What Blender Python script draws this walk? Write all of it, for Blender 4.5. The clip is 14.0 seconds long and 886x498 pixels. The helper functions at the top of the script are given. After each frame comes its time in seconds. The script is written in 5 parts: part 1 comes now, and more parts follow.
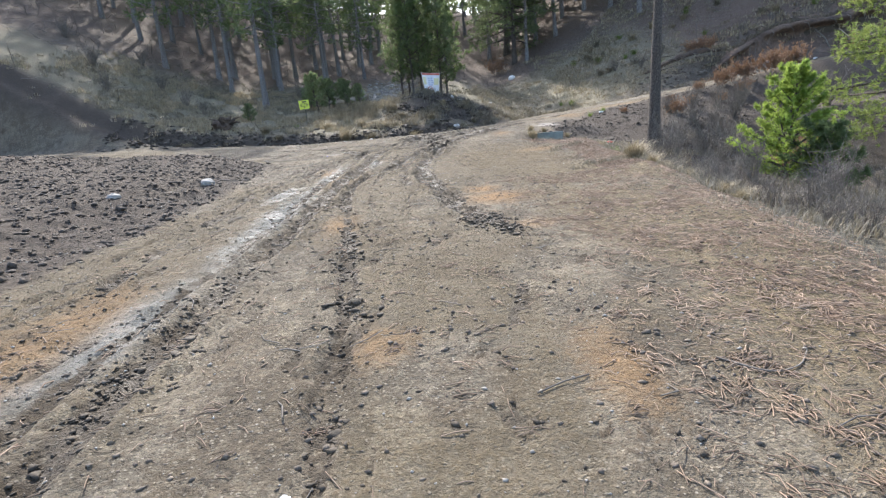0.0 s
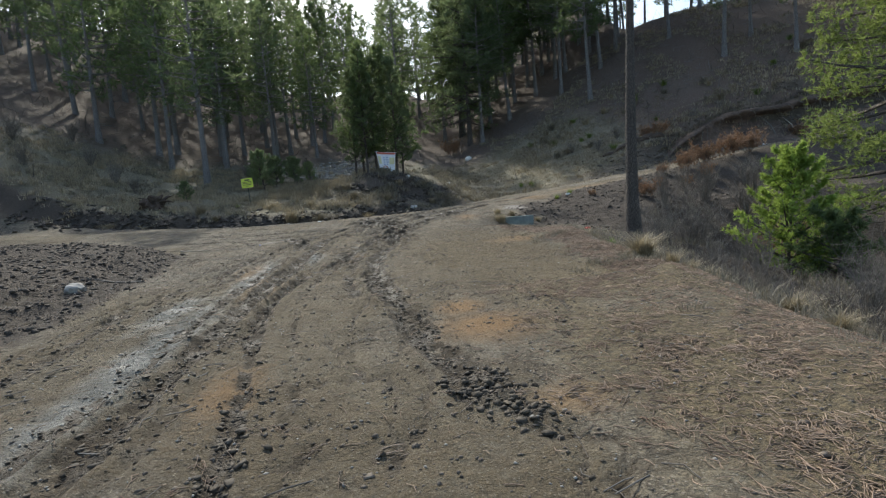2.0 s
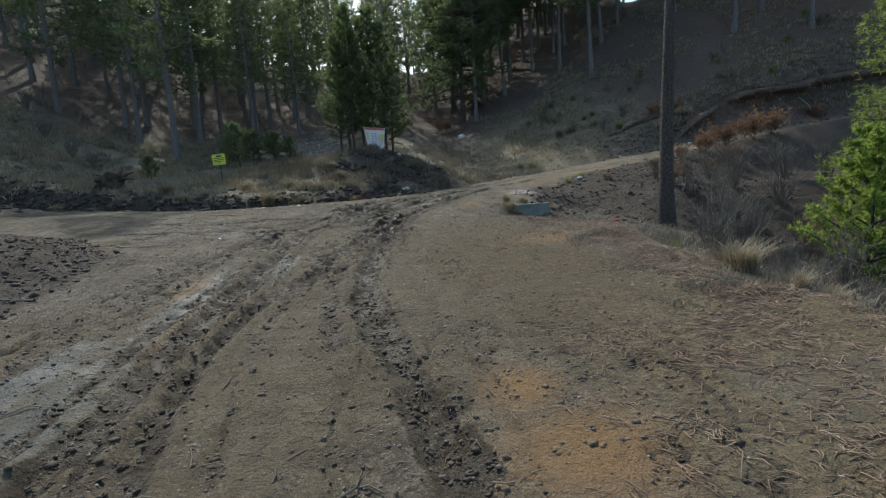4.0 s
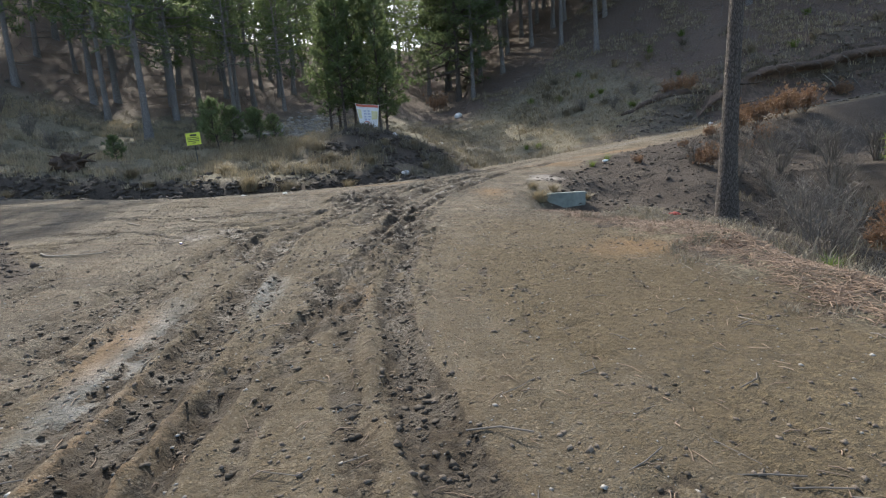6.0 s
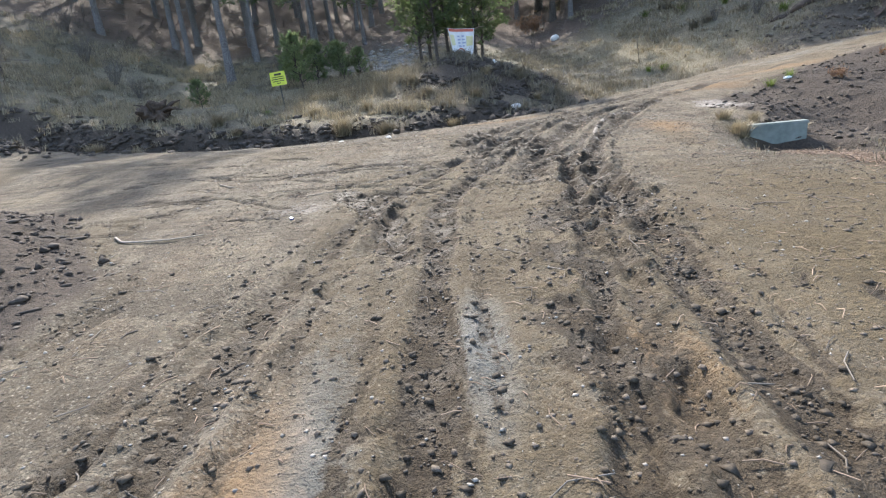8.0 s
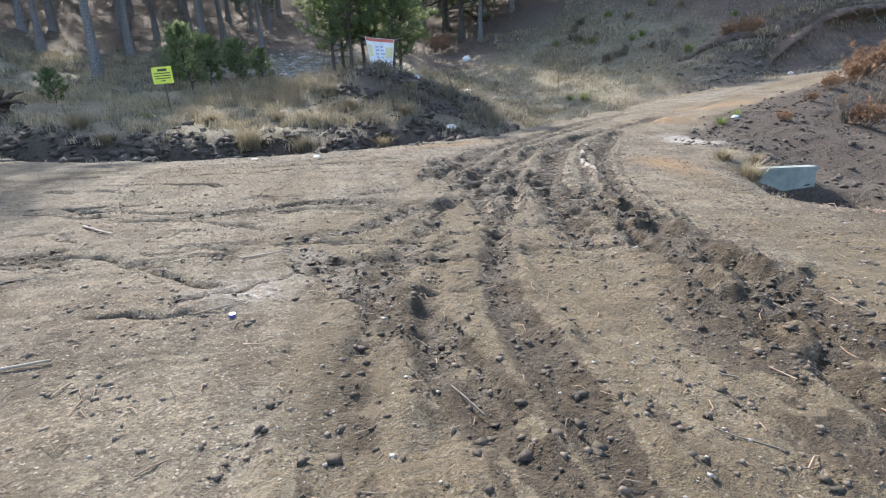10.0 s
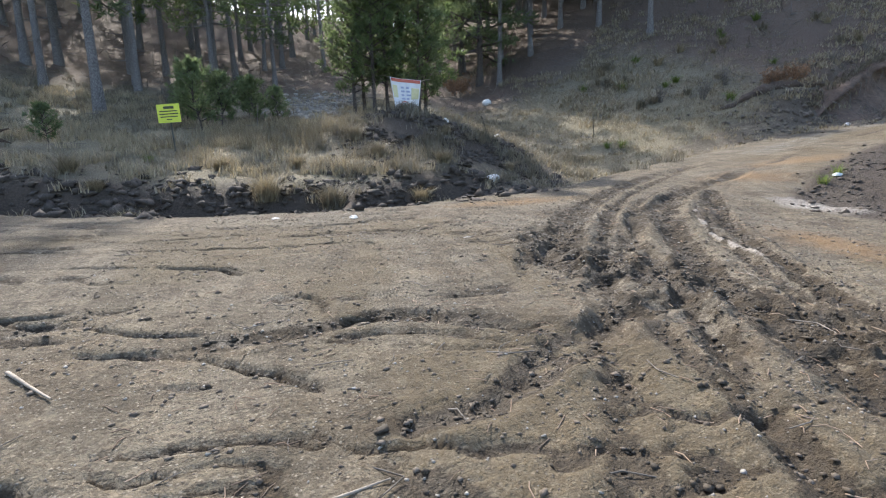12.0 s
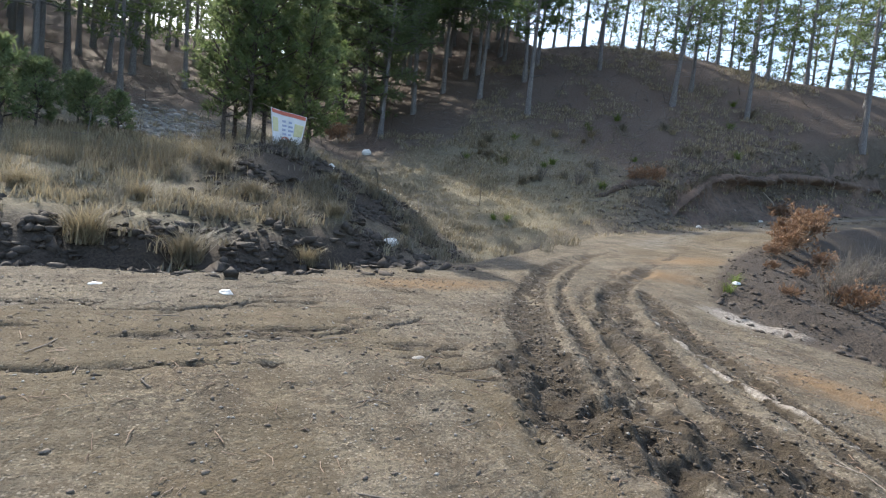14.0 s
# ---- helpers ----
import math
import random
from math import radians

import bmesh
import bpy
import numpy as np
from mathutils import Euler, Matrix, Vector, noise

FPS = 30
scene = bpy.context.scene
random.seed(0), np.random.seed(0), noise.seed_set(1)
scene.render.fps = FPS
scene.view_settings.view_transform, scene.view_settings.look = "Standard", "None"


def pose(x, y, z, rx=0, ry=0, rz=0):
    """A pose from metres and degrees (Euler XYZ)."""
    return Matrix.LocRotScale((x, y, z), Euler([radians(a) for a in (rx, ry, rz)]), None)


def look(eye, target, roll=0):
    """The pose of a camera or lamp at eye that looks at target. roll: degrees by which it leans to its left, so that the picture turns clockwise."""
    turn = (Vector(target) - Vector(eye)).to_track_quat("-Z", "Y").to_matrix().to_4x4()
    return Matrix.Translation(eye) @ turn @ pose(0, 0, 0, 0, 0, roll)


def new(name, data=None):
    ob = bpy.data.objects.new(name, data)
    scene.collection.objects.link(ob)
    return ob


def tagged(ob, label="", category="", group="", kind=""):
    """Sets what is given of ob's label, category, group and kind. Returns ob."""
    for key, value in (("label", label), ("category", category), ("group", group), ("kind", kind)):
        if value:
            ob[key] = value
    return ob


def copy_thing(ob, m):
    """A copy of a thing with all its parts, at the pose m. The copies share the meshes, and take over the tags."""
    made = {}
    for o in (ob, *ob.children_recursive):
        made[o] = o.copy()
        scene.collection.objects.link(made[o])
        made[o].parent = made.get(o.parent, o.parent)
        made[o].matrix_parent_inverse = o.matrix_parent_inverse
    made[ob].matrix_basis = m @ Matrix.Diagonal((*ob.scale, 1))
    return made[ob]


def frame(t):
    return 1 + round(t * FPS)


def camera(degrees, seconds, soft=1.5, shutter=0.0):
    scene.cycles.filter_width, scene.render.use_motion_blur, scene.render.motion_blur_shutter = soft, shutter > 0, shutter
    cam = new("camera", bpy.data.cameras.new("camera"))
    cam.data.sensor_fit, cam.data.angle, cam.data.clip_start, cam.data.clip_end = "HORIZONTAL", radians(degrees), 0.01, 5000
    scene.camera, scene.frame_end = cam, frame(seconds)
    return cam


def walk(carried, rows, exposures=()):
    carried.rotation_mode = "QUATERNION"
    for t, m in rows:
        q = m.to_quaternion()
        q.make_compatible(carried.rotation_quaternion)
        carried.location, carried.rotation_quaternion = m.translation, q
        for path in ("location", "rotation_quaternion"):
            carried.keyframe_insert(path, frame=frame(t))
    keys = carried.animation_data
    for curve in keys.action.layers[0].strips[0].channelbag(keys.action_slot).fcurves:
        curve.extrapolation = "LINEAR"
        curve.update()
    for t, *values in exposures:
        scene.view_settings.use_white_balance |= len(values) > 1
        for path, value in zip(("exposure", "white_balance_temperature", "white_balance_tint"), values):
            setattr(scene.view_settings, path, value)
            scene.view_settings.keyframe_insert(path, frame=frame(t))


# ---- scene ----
cam = camera(81.2, 14.0, soft=1.2)
PATH = [
    (0, (-0.006, -0.059, 1.5), (-0.002, 1.889, 1.049), -5.2),
    (0.5, (0.037, 0.669, 1.535), (0.139, 2.64, 1.212), -8.2),
    (1, (-0.011, 1.349, 1.604), (0.055, 3.336, 1.38), -6.3),
    (1.5, (0.031, 1.964, 1.641), (0.276, 3.939, 1.445), -6.6),
    (2, (0.007, 2.674, 1.681), (0.21, 4.656, 1.504), -4.7),
    (2.5, (-0.053, 3.314, 1.738), (0.197, 5.293, 1.592), -3.2),
    (3, (-0.019, 4.021, 1.776), (0.3, 5.992, 1.663), -4.3),
    (3.5, (-0.09, 4.719, 1.807), (0.219, 6.69, 1.67), -4.1),
    (3.7, (-0.097, 4.95, 1.832), (0.18, 6.919, 1.619), -3.8),
    (5.8, (-0.427, 7.652, 1.948), (-0.222, 9.612, 1.607), -4.1),
    (6, (-0.473, 7.902, 1.978), (-0.18, 9.852, 1.644), -3.8),
    (6.5, (-0.638, 8.627, 1.956), (-0.405, 10.572, 1.553), -4.6),
    (7, (-0.994, 9.327, 1.977), (-0.94, 11.269, 1.498), -2.7),
    (7.5, (-1.319, 9.963, 1.974), (-1.316, 11.892, 1.443), -4.6),
    (7.7, (-1.444, 10.284, 2.003), (-1.483, 12.209, 1.46), -6.5),
    (9.8, (-2.562, 12.901, 2.125), (-2.197, 14.791, 1.582), -2.9),
    (10, (-2.657, 13.21, 2.153), (-2.245, 15.097, 1.634), -2.7),
    (10.5, (-2.977, 13.892, 2.202), (-2.491, 15.765, 1.696), -0.5),
    (11, (-3.099, 14.492, 2.224), (-2.668, 16.387, 1.749), -0.5),
    (11.5, (-3.161, 15.177, 2.322), (-2.805, 17.106, 1.934), -2.5),
    (12, (-3.235, 15.761, 2.384), (-2.808, 17.679, 2.012), -1.5),
    (12.5, (-3.223, 16.456, 2.393), (-2.642, 18.315, 1.94), 1.9),
    (13, (-3.215, 17.055, 2.449), (-2.288, 18.786, 2.069), 5.5),
    (13.5, (-3.225, 17.626, 2.504), (-2.189, 19.314, 2.227), 4.4),
    (14, (-3.498, 18.242, 2.581), (-2.54, 19.991, 2.423), 6.6),
]
EXPOSURES = [(0, 1.7, 6400, 10), (0.5, 1.25, 6400, 10), (1.5, 0.8, 6500, 6), (3.0, 0.45, 6400, 2), (3.7, 0.35, 6300, 2), (6.0, 1.08, 6700, 8), (6.5, 1.0, 6700, 8), (7.0, 1.42, 6500, 10), (7.5, 1.65, 6500, 10), (10.0, 1.87, 6400, 10), (11.0, 1.92, 6400, 10), (12.0, 1.58, 6500, 10), (12.5, 1.6, 6600, 10), (13.0, 1.75, 6600, 10), (13.5, 1.6, 6600, 10), (14.0, 1.45, 6600, 8)]
walk(cam, [(t, look(eye, target, roll)) for t, eye, target, roll in PATH], EXPOSURES)

# ---- daylight: clear sky, low sun ahead ----
SUN_BEARING, SUN_HEIGHT = -14.0, 42.0  # degrees from +y towards +x, and above the horizon
world = bpy.data.worlds.new("sky")
scene.world = world
world.use_nodes = True
sky = world.node_tree.nodes.new("ShaderNodeTexSky")
sky.sky_type, sky.sun_disc = "NISHITA", False
sky.sun_elevation, sky.sun_rotation = radians(SUN_HEIGHT), radians(SUN_BEARING)
sky.dust_density, sky.air_density = 2.0, 1.0
back = world.node_tree.nodes["Background"]
back.inputs["Strength"].default_value = 0.15
world.node_tree.links.new(sky.outputs["Color"], back.inputs["Color"])
sun = new("sun", bpy.data.lights.new("sun", "SUN"))
sun.data.energy, sun.data.angle, sun.data.color = 2.9, radians(0.9), (1.0, 0.95, 0.88)
sun.matrix_world = look((math.sin(radians(SUN_BEARING)) * 60 * math.cos(radians(SUN_HEIGHT)), math.cos(radians(SUN_BEARING)) * 60 * math.cos(radians(SUN_HEIGHT)), 60 * math.sin(radians(SUN_HEIGHT))), (0, 0, 0))

# ---- ground: shapes of the land in plan and height ----
def sstep(a, b, v):
    u = np.clip((v - a) / (b - a), 0.0, 1.0)
    return u * u * (3 - 2 * u)


def splus(v, k=1.0):
    return k * np.logaddexp(0.0, np.asarray(v, float) / k)


def lattice(ix, iy, seed):
    h = (ix * 374761393 + iy * 668265263 + seed * 974711) & 0x7FFFFFFF
    h = ((h ^ (h >> 13)) * 1274126177) & 0x7FFFFFFF
    return ((h ^ (h >> 16)) & 0xFFFF) / 65535.0


def grain(x, y, size, seed=0):
    """Smooth noise from 0 to 1 with bumps of about that size."""
    u, v = np.asarray(x, float) / size, np.asarray(y, float) / size
    iu, iv = np.floor(u).astype(np.int64), np.floor(v).astype(np.int64)
    fu, fv = u - iu, v - iv
    fu, fv = fu * fu * (3 - 2 * fu), fv * fv * (3 - 2 * fv)
    a, b = lattice(iu, iv, seed), lattice(iu + 1, iv, seed)
    c, d = lattice(iu, iv + 1, seed), lattice(iu + 1, iv + 1, seed)
    return (a * (1 - fu) + b * fu) * (1 - fv) + (c * (1 - fu) + d * fu) * fv


def fbm(x, y, size, octaves=3, seed=0):
    total, amp, norm = 0.0, 1.0, 0.0
    for k in range(octaves):
        total = total + amp * grain(x + 17.3 * k, y - 9.1 * k, size / 2 ** k, seed + k)
        norm, amp = norm + amp, amp * 0.5
    return total / norm


def smooth_line(points, steps=6):
    """A Catmull-Rom line through a few points."""
    p = np.array(points, float)
    p = np.vstack([2 * p[0] - p[1], p, 2 * p[-1] - p[-2]])
    out = []
    for i in range(1, len(p) - 2):
        for k in range(steps):
            u = k / steps
            out.append(0.5 * (2 * p[i] + (p[i + 1] - p[i - 1]) * u + (2 * p[i - 1] - 5 * p[i] + 4 * p[i + 1] - p[i + 2]) * u * u
                              + (3 * p[i] - p[i - 1] - 3 * p[i + 1] + p[i + 2]) * u ** 3))
    out.append(p[-2])
    return np.array(out)


def along(x, y, line):
    """Distance to a line in plan, the side (left is positive), the run along it, and its further columns there."""
    x, y = np.asarray(x, float), np.asarray(y, float)
    best = np.full(x.shape, 1e9)
    side, run = np.zeros(x.shape), np.zeros(x.shape)
    extra = np.zeros(x.shape)
    start = 0.0
    for a, b in zip(line[:-1], line[1:]):
        dx, dy = b[0] - a[0], b[1] - a[1]
        n = math.hypot(dx, dy)
        u = np.clip(((x - a[0]) * dx + (y - a[1]) * dy) / (n * n), 0, 1)
        d = np.hypot(x - a[0] - u * dx, y - a[1] - u * dy)
        near = d < best
        best = np.where(near, d, best)
        side = np.where(near, np.sign(dx * (y - a[1]) - dy * (x - a[0])), side)
        run = np.where(near, start + u * n, run)
        if len(a) > 2:
            extra = np.where(near, a[2] + u * (b[2] - a[2]), extra)
        start += n
    return best, side, run, extra


def beside(x, y, line, reach):
    """As along(), but only within reach of the line; elsewhere far away."""
    x, y = np.asarray(x, float), np.asarray(y, float)
    d, side, run = np.full(x.shape, 99.0), np.zeros(x.shape), np.zeros(x.shape)
    low, high = line[:, :2].min(0) - reach, line[:, :2].max(0) + reach
    m = (x > low[0]) & (x < high[0]) & (y > low[1]) & (y < high[1])
    if m.any():
        d[m], side[m], run[m], _ = along(x[m], y[m], line)
    return d, side, run, None


# cross road: x, y, height of its middle
CROSS_ROAD = smooth_line([(-90, 40, 6.5), (-45, 32, 3.6), (-26, 28.2, 2.3), (-14, 25, 1.75), (-7, 23.4, 1.38), (-1, 23.6, 1.32), (3.2, 25.4, 1.42),
                          (7, 27.9, 1.72), (11.5, 30.2, 2.15), (16.5, 31.9, 2.75), (22, 33, 3.4), (30, 33.6, 4.3), (45, 33, 6.2), (80, 28, 11)])
LEFT_EDGE_Y, LEFT_EDGE_X = [-8, 0, 5, 10, 15, 18, 21], [-4.6, -4.5, -4.4, -4.2, -4.7, -7.0, -13]
RIGHT_EDGE_Y, RIGHT_EDGE_X = [-8, 3, 6, 10, 14, 17, 18.5, 20.3, 21.3, 23.5], [3.0, 3.0, 3.4, 3.7, 4.0, 3.5, 3.1, 3.4, 4.8, 6.4]


def track_plane(x, y):
    return 0.017 - 0.0115 * np.clip(x, -12, 12) + 0.0556 * np.clip(y, -60, 60)


def hill(x, y):
    """The land beyond the cross road."""
    yy = np.minimum(y, 112) - 0.3 * splus(y - 112, 4)
    left = 1.75 + 0.19 * (yy - 29) + 0.13 * splus(yy - 52, 4) + 0.10 * splus(-x - 10, 1) + 0.42 * splus(-x - 17, 1.5) - 0.25 * splus(-x - 38, 3) - 0.12 * splus(-x - 70, 6)
    xe = np.maximum(x, 5.5) - 10
    right = 2.5 + 0.25 * xe + 0.26 * (yy - 37) + 0.012 * xe * (np.clip(yy, 30, 75) - 37)
    far = np.hypot(x + 3.5, y - 18.3)
    bearing = np.degrees(np.arctan2(x + 3.5, y - 18.3))
    right = right - 1.05 * splus(far - 58.5 - 7 * sstep(58, 70, bearing) - 60 * sstep(37, 18, bearing), 2.0)
    right = np.maximum(right, -6)
    w = sstep(-1.0, 9.0, x - 0.1 * np.clip(y - 40, 0, 60))
    z = left * (1 - w) + right * w
    z = z + 0.7 * np.exp(-((x + 0.4) / 2.9) ** 2 - ((y - 34.6) / 1.9) ** 2) + 0.35 * np.exp(-((x - 3.6) / 1.9) ** 2 - ((y - 34.4) / 1.7) ** 2)
    z = z + 0.5 * np.exp(-((x - 0.6) / 3.0) ** 2 - ((y - 37.0) / 1.9) ** 2) + 0.35 * np.exp(-((x - 4.2) / 1.6) ** 2 - ((y - 37.5) / 1.6) ** 2)
    return z


def land(x, y):
    """Height of the land without ruts and small relief."""
    x, y = np.asarray(x, float), np.asarray(y, float)
    d, side, run, zb = along(x, y, CROSS_ROAD)
    s = d * side
    plane = track_plane(x, y)
    lower = np.minimum(0.14 + 0.035 * (np.clip(y, -30, 40) - 18) - 0.2 * (np.clip(x, 3, 8) - 8) - 0.45 * np.clip(x - 8, 0, 3.6) + 0.55 * np.clip(y - 19.6, 0, 8) * sstep(7.5, 10, x), plane - 0.25 - 0.32 * np.clip(x - 4, 0, 3) * sstep(17, 13, y))
    bank = plane + 0.30 * sstep(-4.4, -6.2, x) * sstep(21, 15, y) + 0.16 * splus(-x - 7.5, 1.0) * sstep(22, 12, y) - 0.06 * splus(-x - 40, 4)
    near = np.where(x > 0, lower, bank)
    far = hill(x, y)
    beyond = sstep(-0.8, 0.8, s)
    z = near * (1 - beyond) + far * beyond
    xl, xr = np.interp(y, LEFT_EDGE_Y, LEFT_EDGE_X), np.interp(y, RIGHT_EDGE_Y, RIGHT_EDGE_X)
    wa = sstep(xl - 1.6, xl + 0.2, x) * sstep(xr + 1.5, xr - 0.1, x) * sstep(1.2, -0.4, s)
    z = z * (1 - wa) + plane * wa
    drop = 1.0 + 3.4 * sstep(4, 9, x)
    reach = np.where(s > 0, 1.3 + 0.8 * sstep(10, 4, x) + 1.8 * sstep(16, 20, x), drop)
    wb = sstep(2.1 + reach, 2.1, d)
    wb = wb * np.where(s < 0, 1 - wa * sstep(1.0, 3.0, d), 1.0)
    z = z * (1 - wb) + zb * wb
    ditch = np.exp(-((s - 4.3) / 0.75) ** 2) * sstep(2.2, -0.5, x)
    z = z - 0.75 * ditch + 0.5 * (fbm(x, y, 0.9, 3, 71) - 0.5) * np.exp(-((s - 5.2) / 1.6) ** 4) * sstep(3, 0, x)
    # pit in front of the culvert
    pu, pv = 0.5 * (x - 4.15) + 0.866 * (y - 18.85), 0.866 * (x - 4.15) - 0.5 * (y - 18.85)
    z = z - 0.78 * np.exp(-(np.maximum(np.abs(pu) - 0.5, 0) / 0.75) ** 2 - (pv / 0.75) ** 2) * sstep(1.5, 0.95, pu)
    # small gully mouth beside the far side of the cross road
    z = z - 0.45 * np.exp(-((x - 9.9) / 0.8) ** 2 - ((y - 36.6) / 0.5) ** 2)
    return z


# ---- materials ----
class Nodes:
    """A short way to write a node tree."""

    def __init__(self, name):
        self.mat = bpy.data.materials.new(name)
        self.mat.use_nodes = True
        self.tree = self.mat.node_tree
        self.bsdf = self.tree.nodes["Principled BSDF"]
        self.out = self.tree.nodes["Material Output"]

    def node(self, kind, **sets):
        n = self.tree.nodes.new(kind)
        for key, value in sets.items():
            n.inputs[key.replace("_", " ")].default_value = value
        return n

    def link(self, a, b):
        self.tree.links.new(a, b)

    def coords(self):
        return self.tree.nodes.new("ShaderNodeTexCoord").outputs["Object"]

    def noise(self, scale, detail=4, vector=None, rough=0.6):
        n = self.node("ShaderNodeTexNoise", Scale=scale, Detail=detail, Roughness=rough)
        self.link(vector if vector is not None else self.coords(), n.inputs["Vector"])
        return n.outputs["Fac"]

    def span(self, value, a, b, low=0.0, high=1.0):
        n = self.tree.nodes.new("ShaderNodeMapRange")
        self.link(value, n.inputs["Value"])
        for i, v in enumerate((a, b, low, high)):
            n.inputs[1 + i].default_value = v
        return n.outputs["Result"]

    def mix(self, fac, a, b, blend="MIX"):
        n = self.tree.nodes.new("ShaderNodeMix")
        n.data_type, n.blend_type = "RGBA", blend
        for value, socket in ((fac, n.inputs[0]), (a, n.inputs[6]), (b, n.inputs[7])):
            if isinstance(value, (int, float)):
                socket.default_value = value
            elif isinstance(value, tuple):
                socket.default_value = (*value, 1)
            else:
                self.link(value, socket)
        return n.outputs[2]

    def maths(self, kind, a, b):
        n = self.tree.nodes.new("ShaderNodeMath")
        n.operation = kind
        for value, socket in ((a, n.inputs[0]), (b, n.inputs[1])):
            if isinstance(value, (int, float)):
                socket.default_value = value
            else:
                self.link(value, socket)
        return n.outputs[0]

    def bump(self, height, strength, distance):
        n = self.node("ShaderNodeBump", Strength=strength, Distance=distance)
        self.link(height, n.inputs["Height"])
        self.link(n.outputs["Normal"], self.bsdf.inputs["Normal"])
        return n

    def finish(self, colour, rough=0.85):
        if isinstance(colour, tuple):
            self.bsdf.inputs["Base Color"].default_value = (*colour, 1)
        else:
            self.link(colour, self.bsdf.inputs["Base Color"])
        if isinstance(rough, (int, float)):
            self.bsdf.inputs["Roughness"].default_value = rough
        else:
            self.link(rough, self.bsdf.inputs["Roughness"])
        return self.mat


def island_random(n):
    return n.tree.nodes.new("ShaderNodeNewGeometry").outputs["Random Per Island"]


def object_random(n):
    return n.tree.nodes.new("ShaderNodeObjectInfo").outputs["Random"]


def speckled(name, dark, light, scale=20.0, rough=0.85, bump=0.4, distance=0.01, island=0.0):
    """A dull surface of two colours mingled at two sizes."""
    n = Nodes(name)
    big, small = n.noise(scale * 0.15, 3), n.noise(scale, 6)
    blend = n.span(n.maths("ADD", n.maths("MULTIPLY", big, 0.5), n.maths("MULTIPLY", small, 0.5)), 0.35, 0.65)
    colour = n.mix(blend, dark, light)
    if island:
        colour = n.mix(n.span(island_random(n), 0, 1, 0, island), colour, tuple(c * 0.3 for c in dark))
    n.bump(small, bump, distance)
    return n.finish(colour, rough)


def foliage(name, dark, light, through_light, glow=0.35):
    """Leaves and needles: part of the light passes through."""
    n = Nodes(name)
    tone = n.maths("ADD", n.maths("MULTIPLY", island_random(n), 0.6), n.maths("MULTIPLY", object_random(n), 0.4))
    colour = n.mix(tone, dark, light)
    n.finish(colour, 0.6)
    n.bsdf.inputs["Specular IOR Level"].default_value = 0.25
    leaf = n.tree.nodes.new("ShaderNodeBsdfTranslucent")
    n.link(n.mix(tone, tuple(c * 0.6 for c in through_light), through_light), leaf.inputs["Color"])
    both = n.tree.nodes.new("ShaderNodeMixShader")
    both.inputs[0].default_value = glow
    n.link(n.bsdf.outputs[0], both.inputs[1])
    n.link(leaf.outputs[0], both.inputs[2])
    n.link(both.outputs[0], n.out.inputs["Surface"])
    return n.mat


def bark_material(name, dark, light, scale=1.0):
    n = Nodes(name)
    squash = n.node("ShaderNodeMapping")
    squash.inputs["Scale"].default_value = (20 * scale, 20 * scale, 5 * scale)
    n.link(n.coords(), squash.inputs["Vector"])
    plates = n.tree.nodes.new("ShaderNodeTexVoronoi")
    plates.feature = "DISTANCE_TO_EDGE"
    n.link(squash.outputs["Vector"], plates.inputs["Vector"])
    plates.inputs["Scale"].default_value = 1.6
    crack = n.span(plates.outputs["Distance"], 0.0, 0.22)
    fine = n.noise(6, 5, squash.outputs["Vector"])
    colour = n.mix(n.span(fine, 0.3, 0.7), dark, light)
    colour = n.mix(crack, tuple(c * 0.55 for c in dark), colour)
    n.bump(n.maths("ADD", crack, n.maths("MULTIPLY", fine, 0.5)), 0.8, 0.03)
    return n.finish(colour, 0.9)


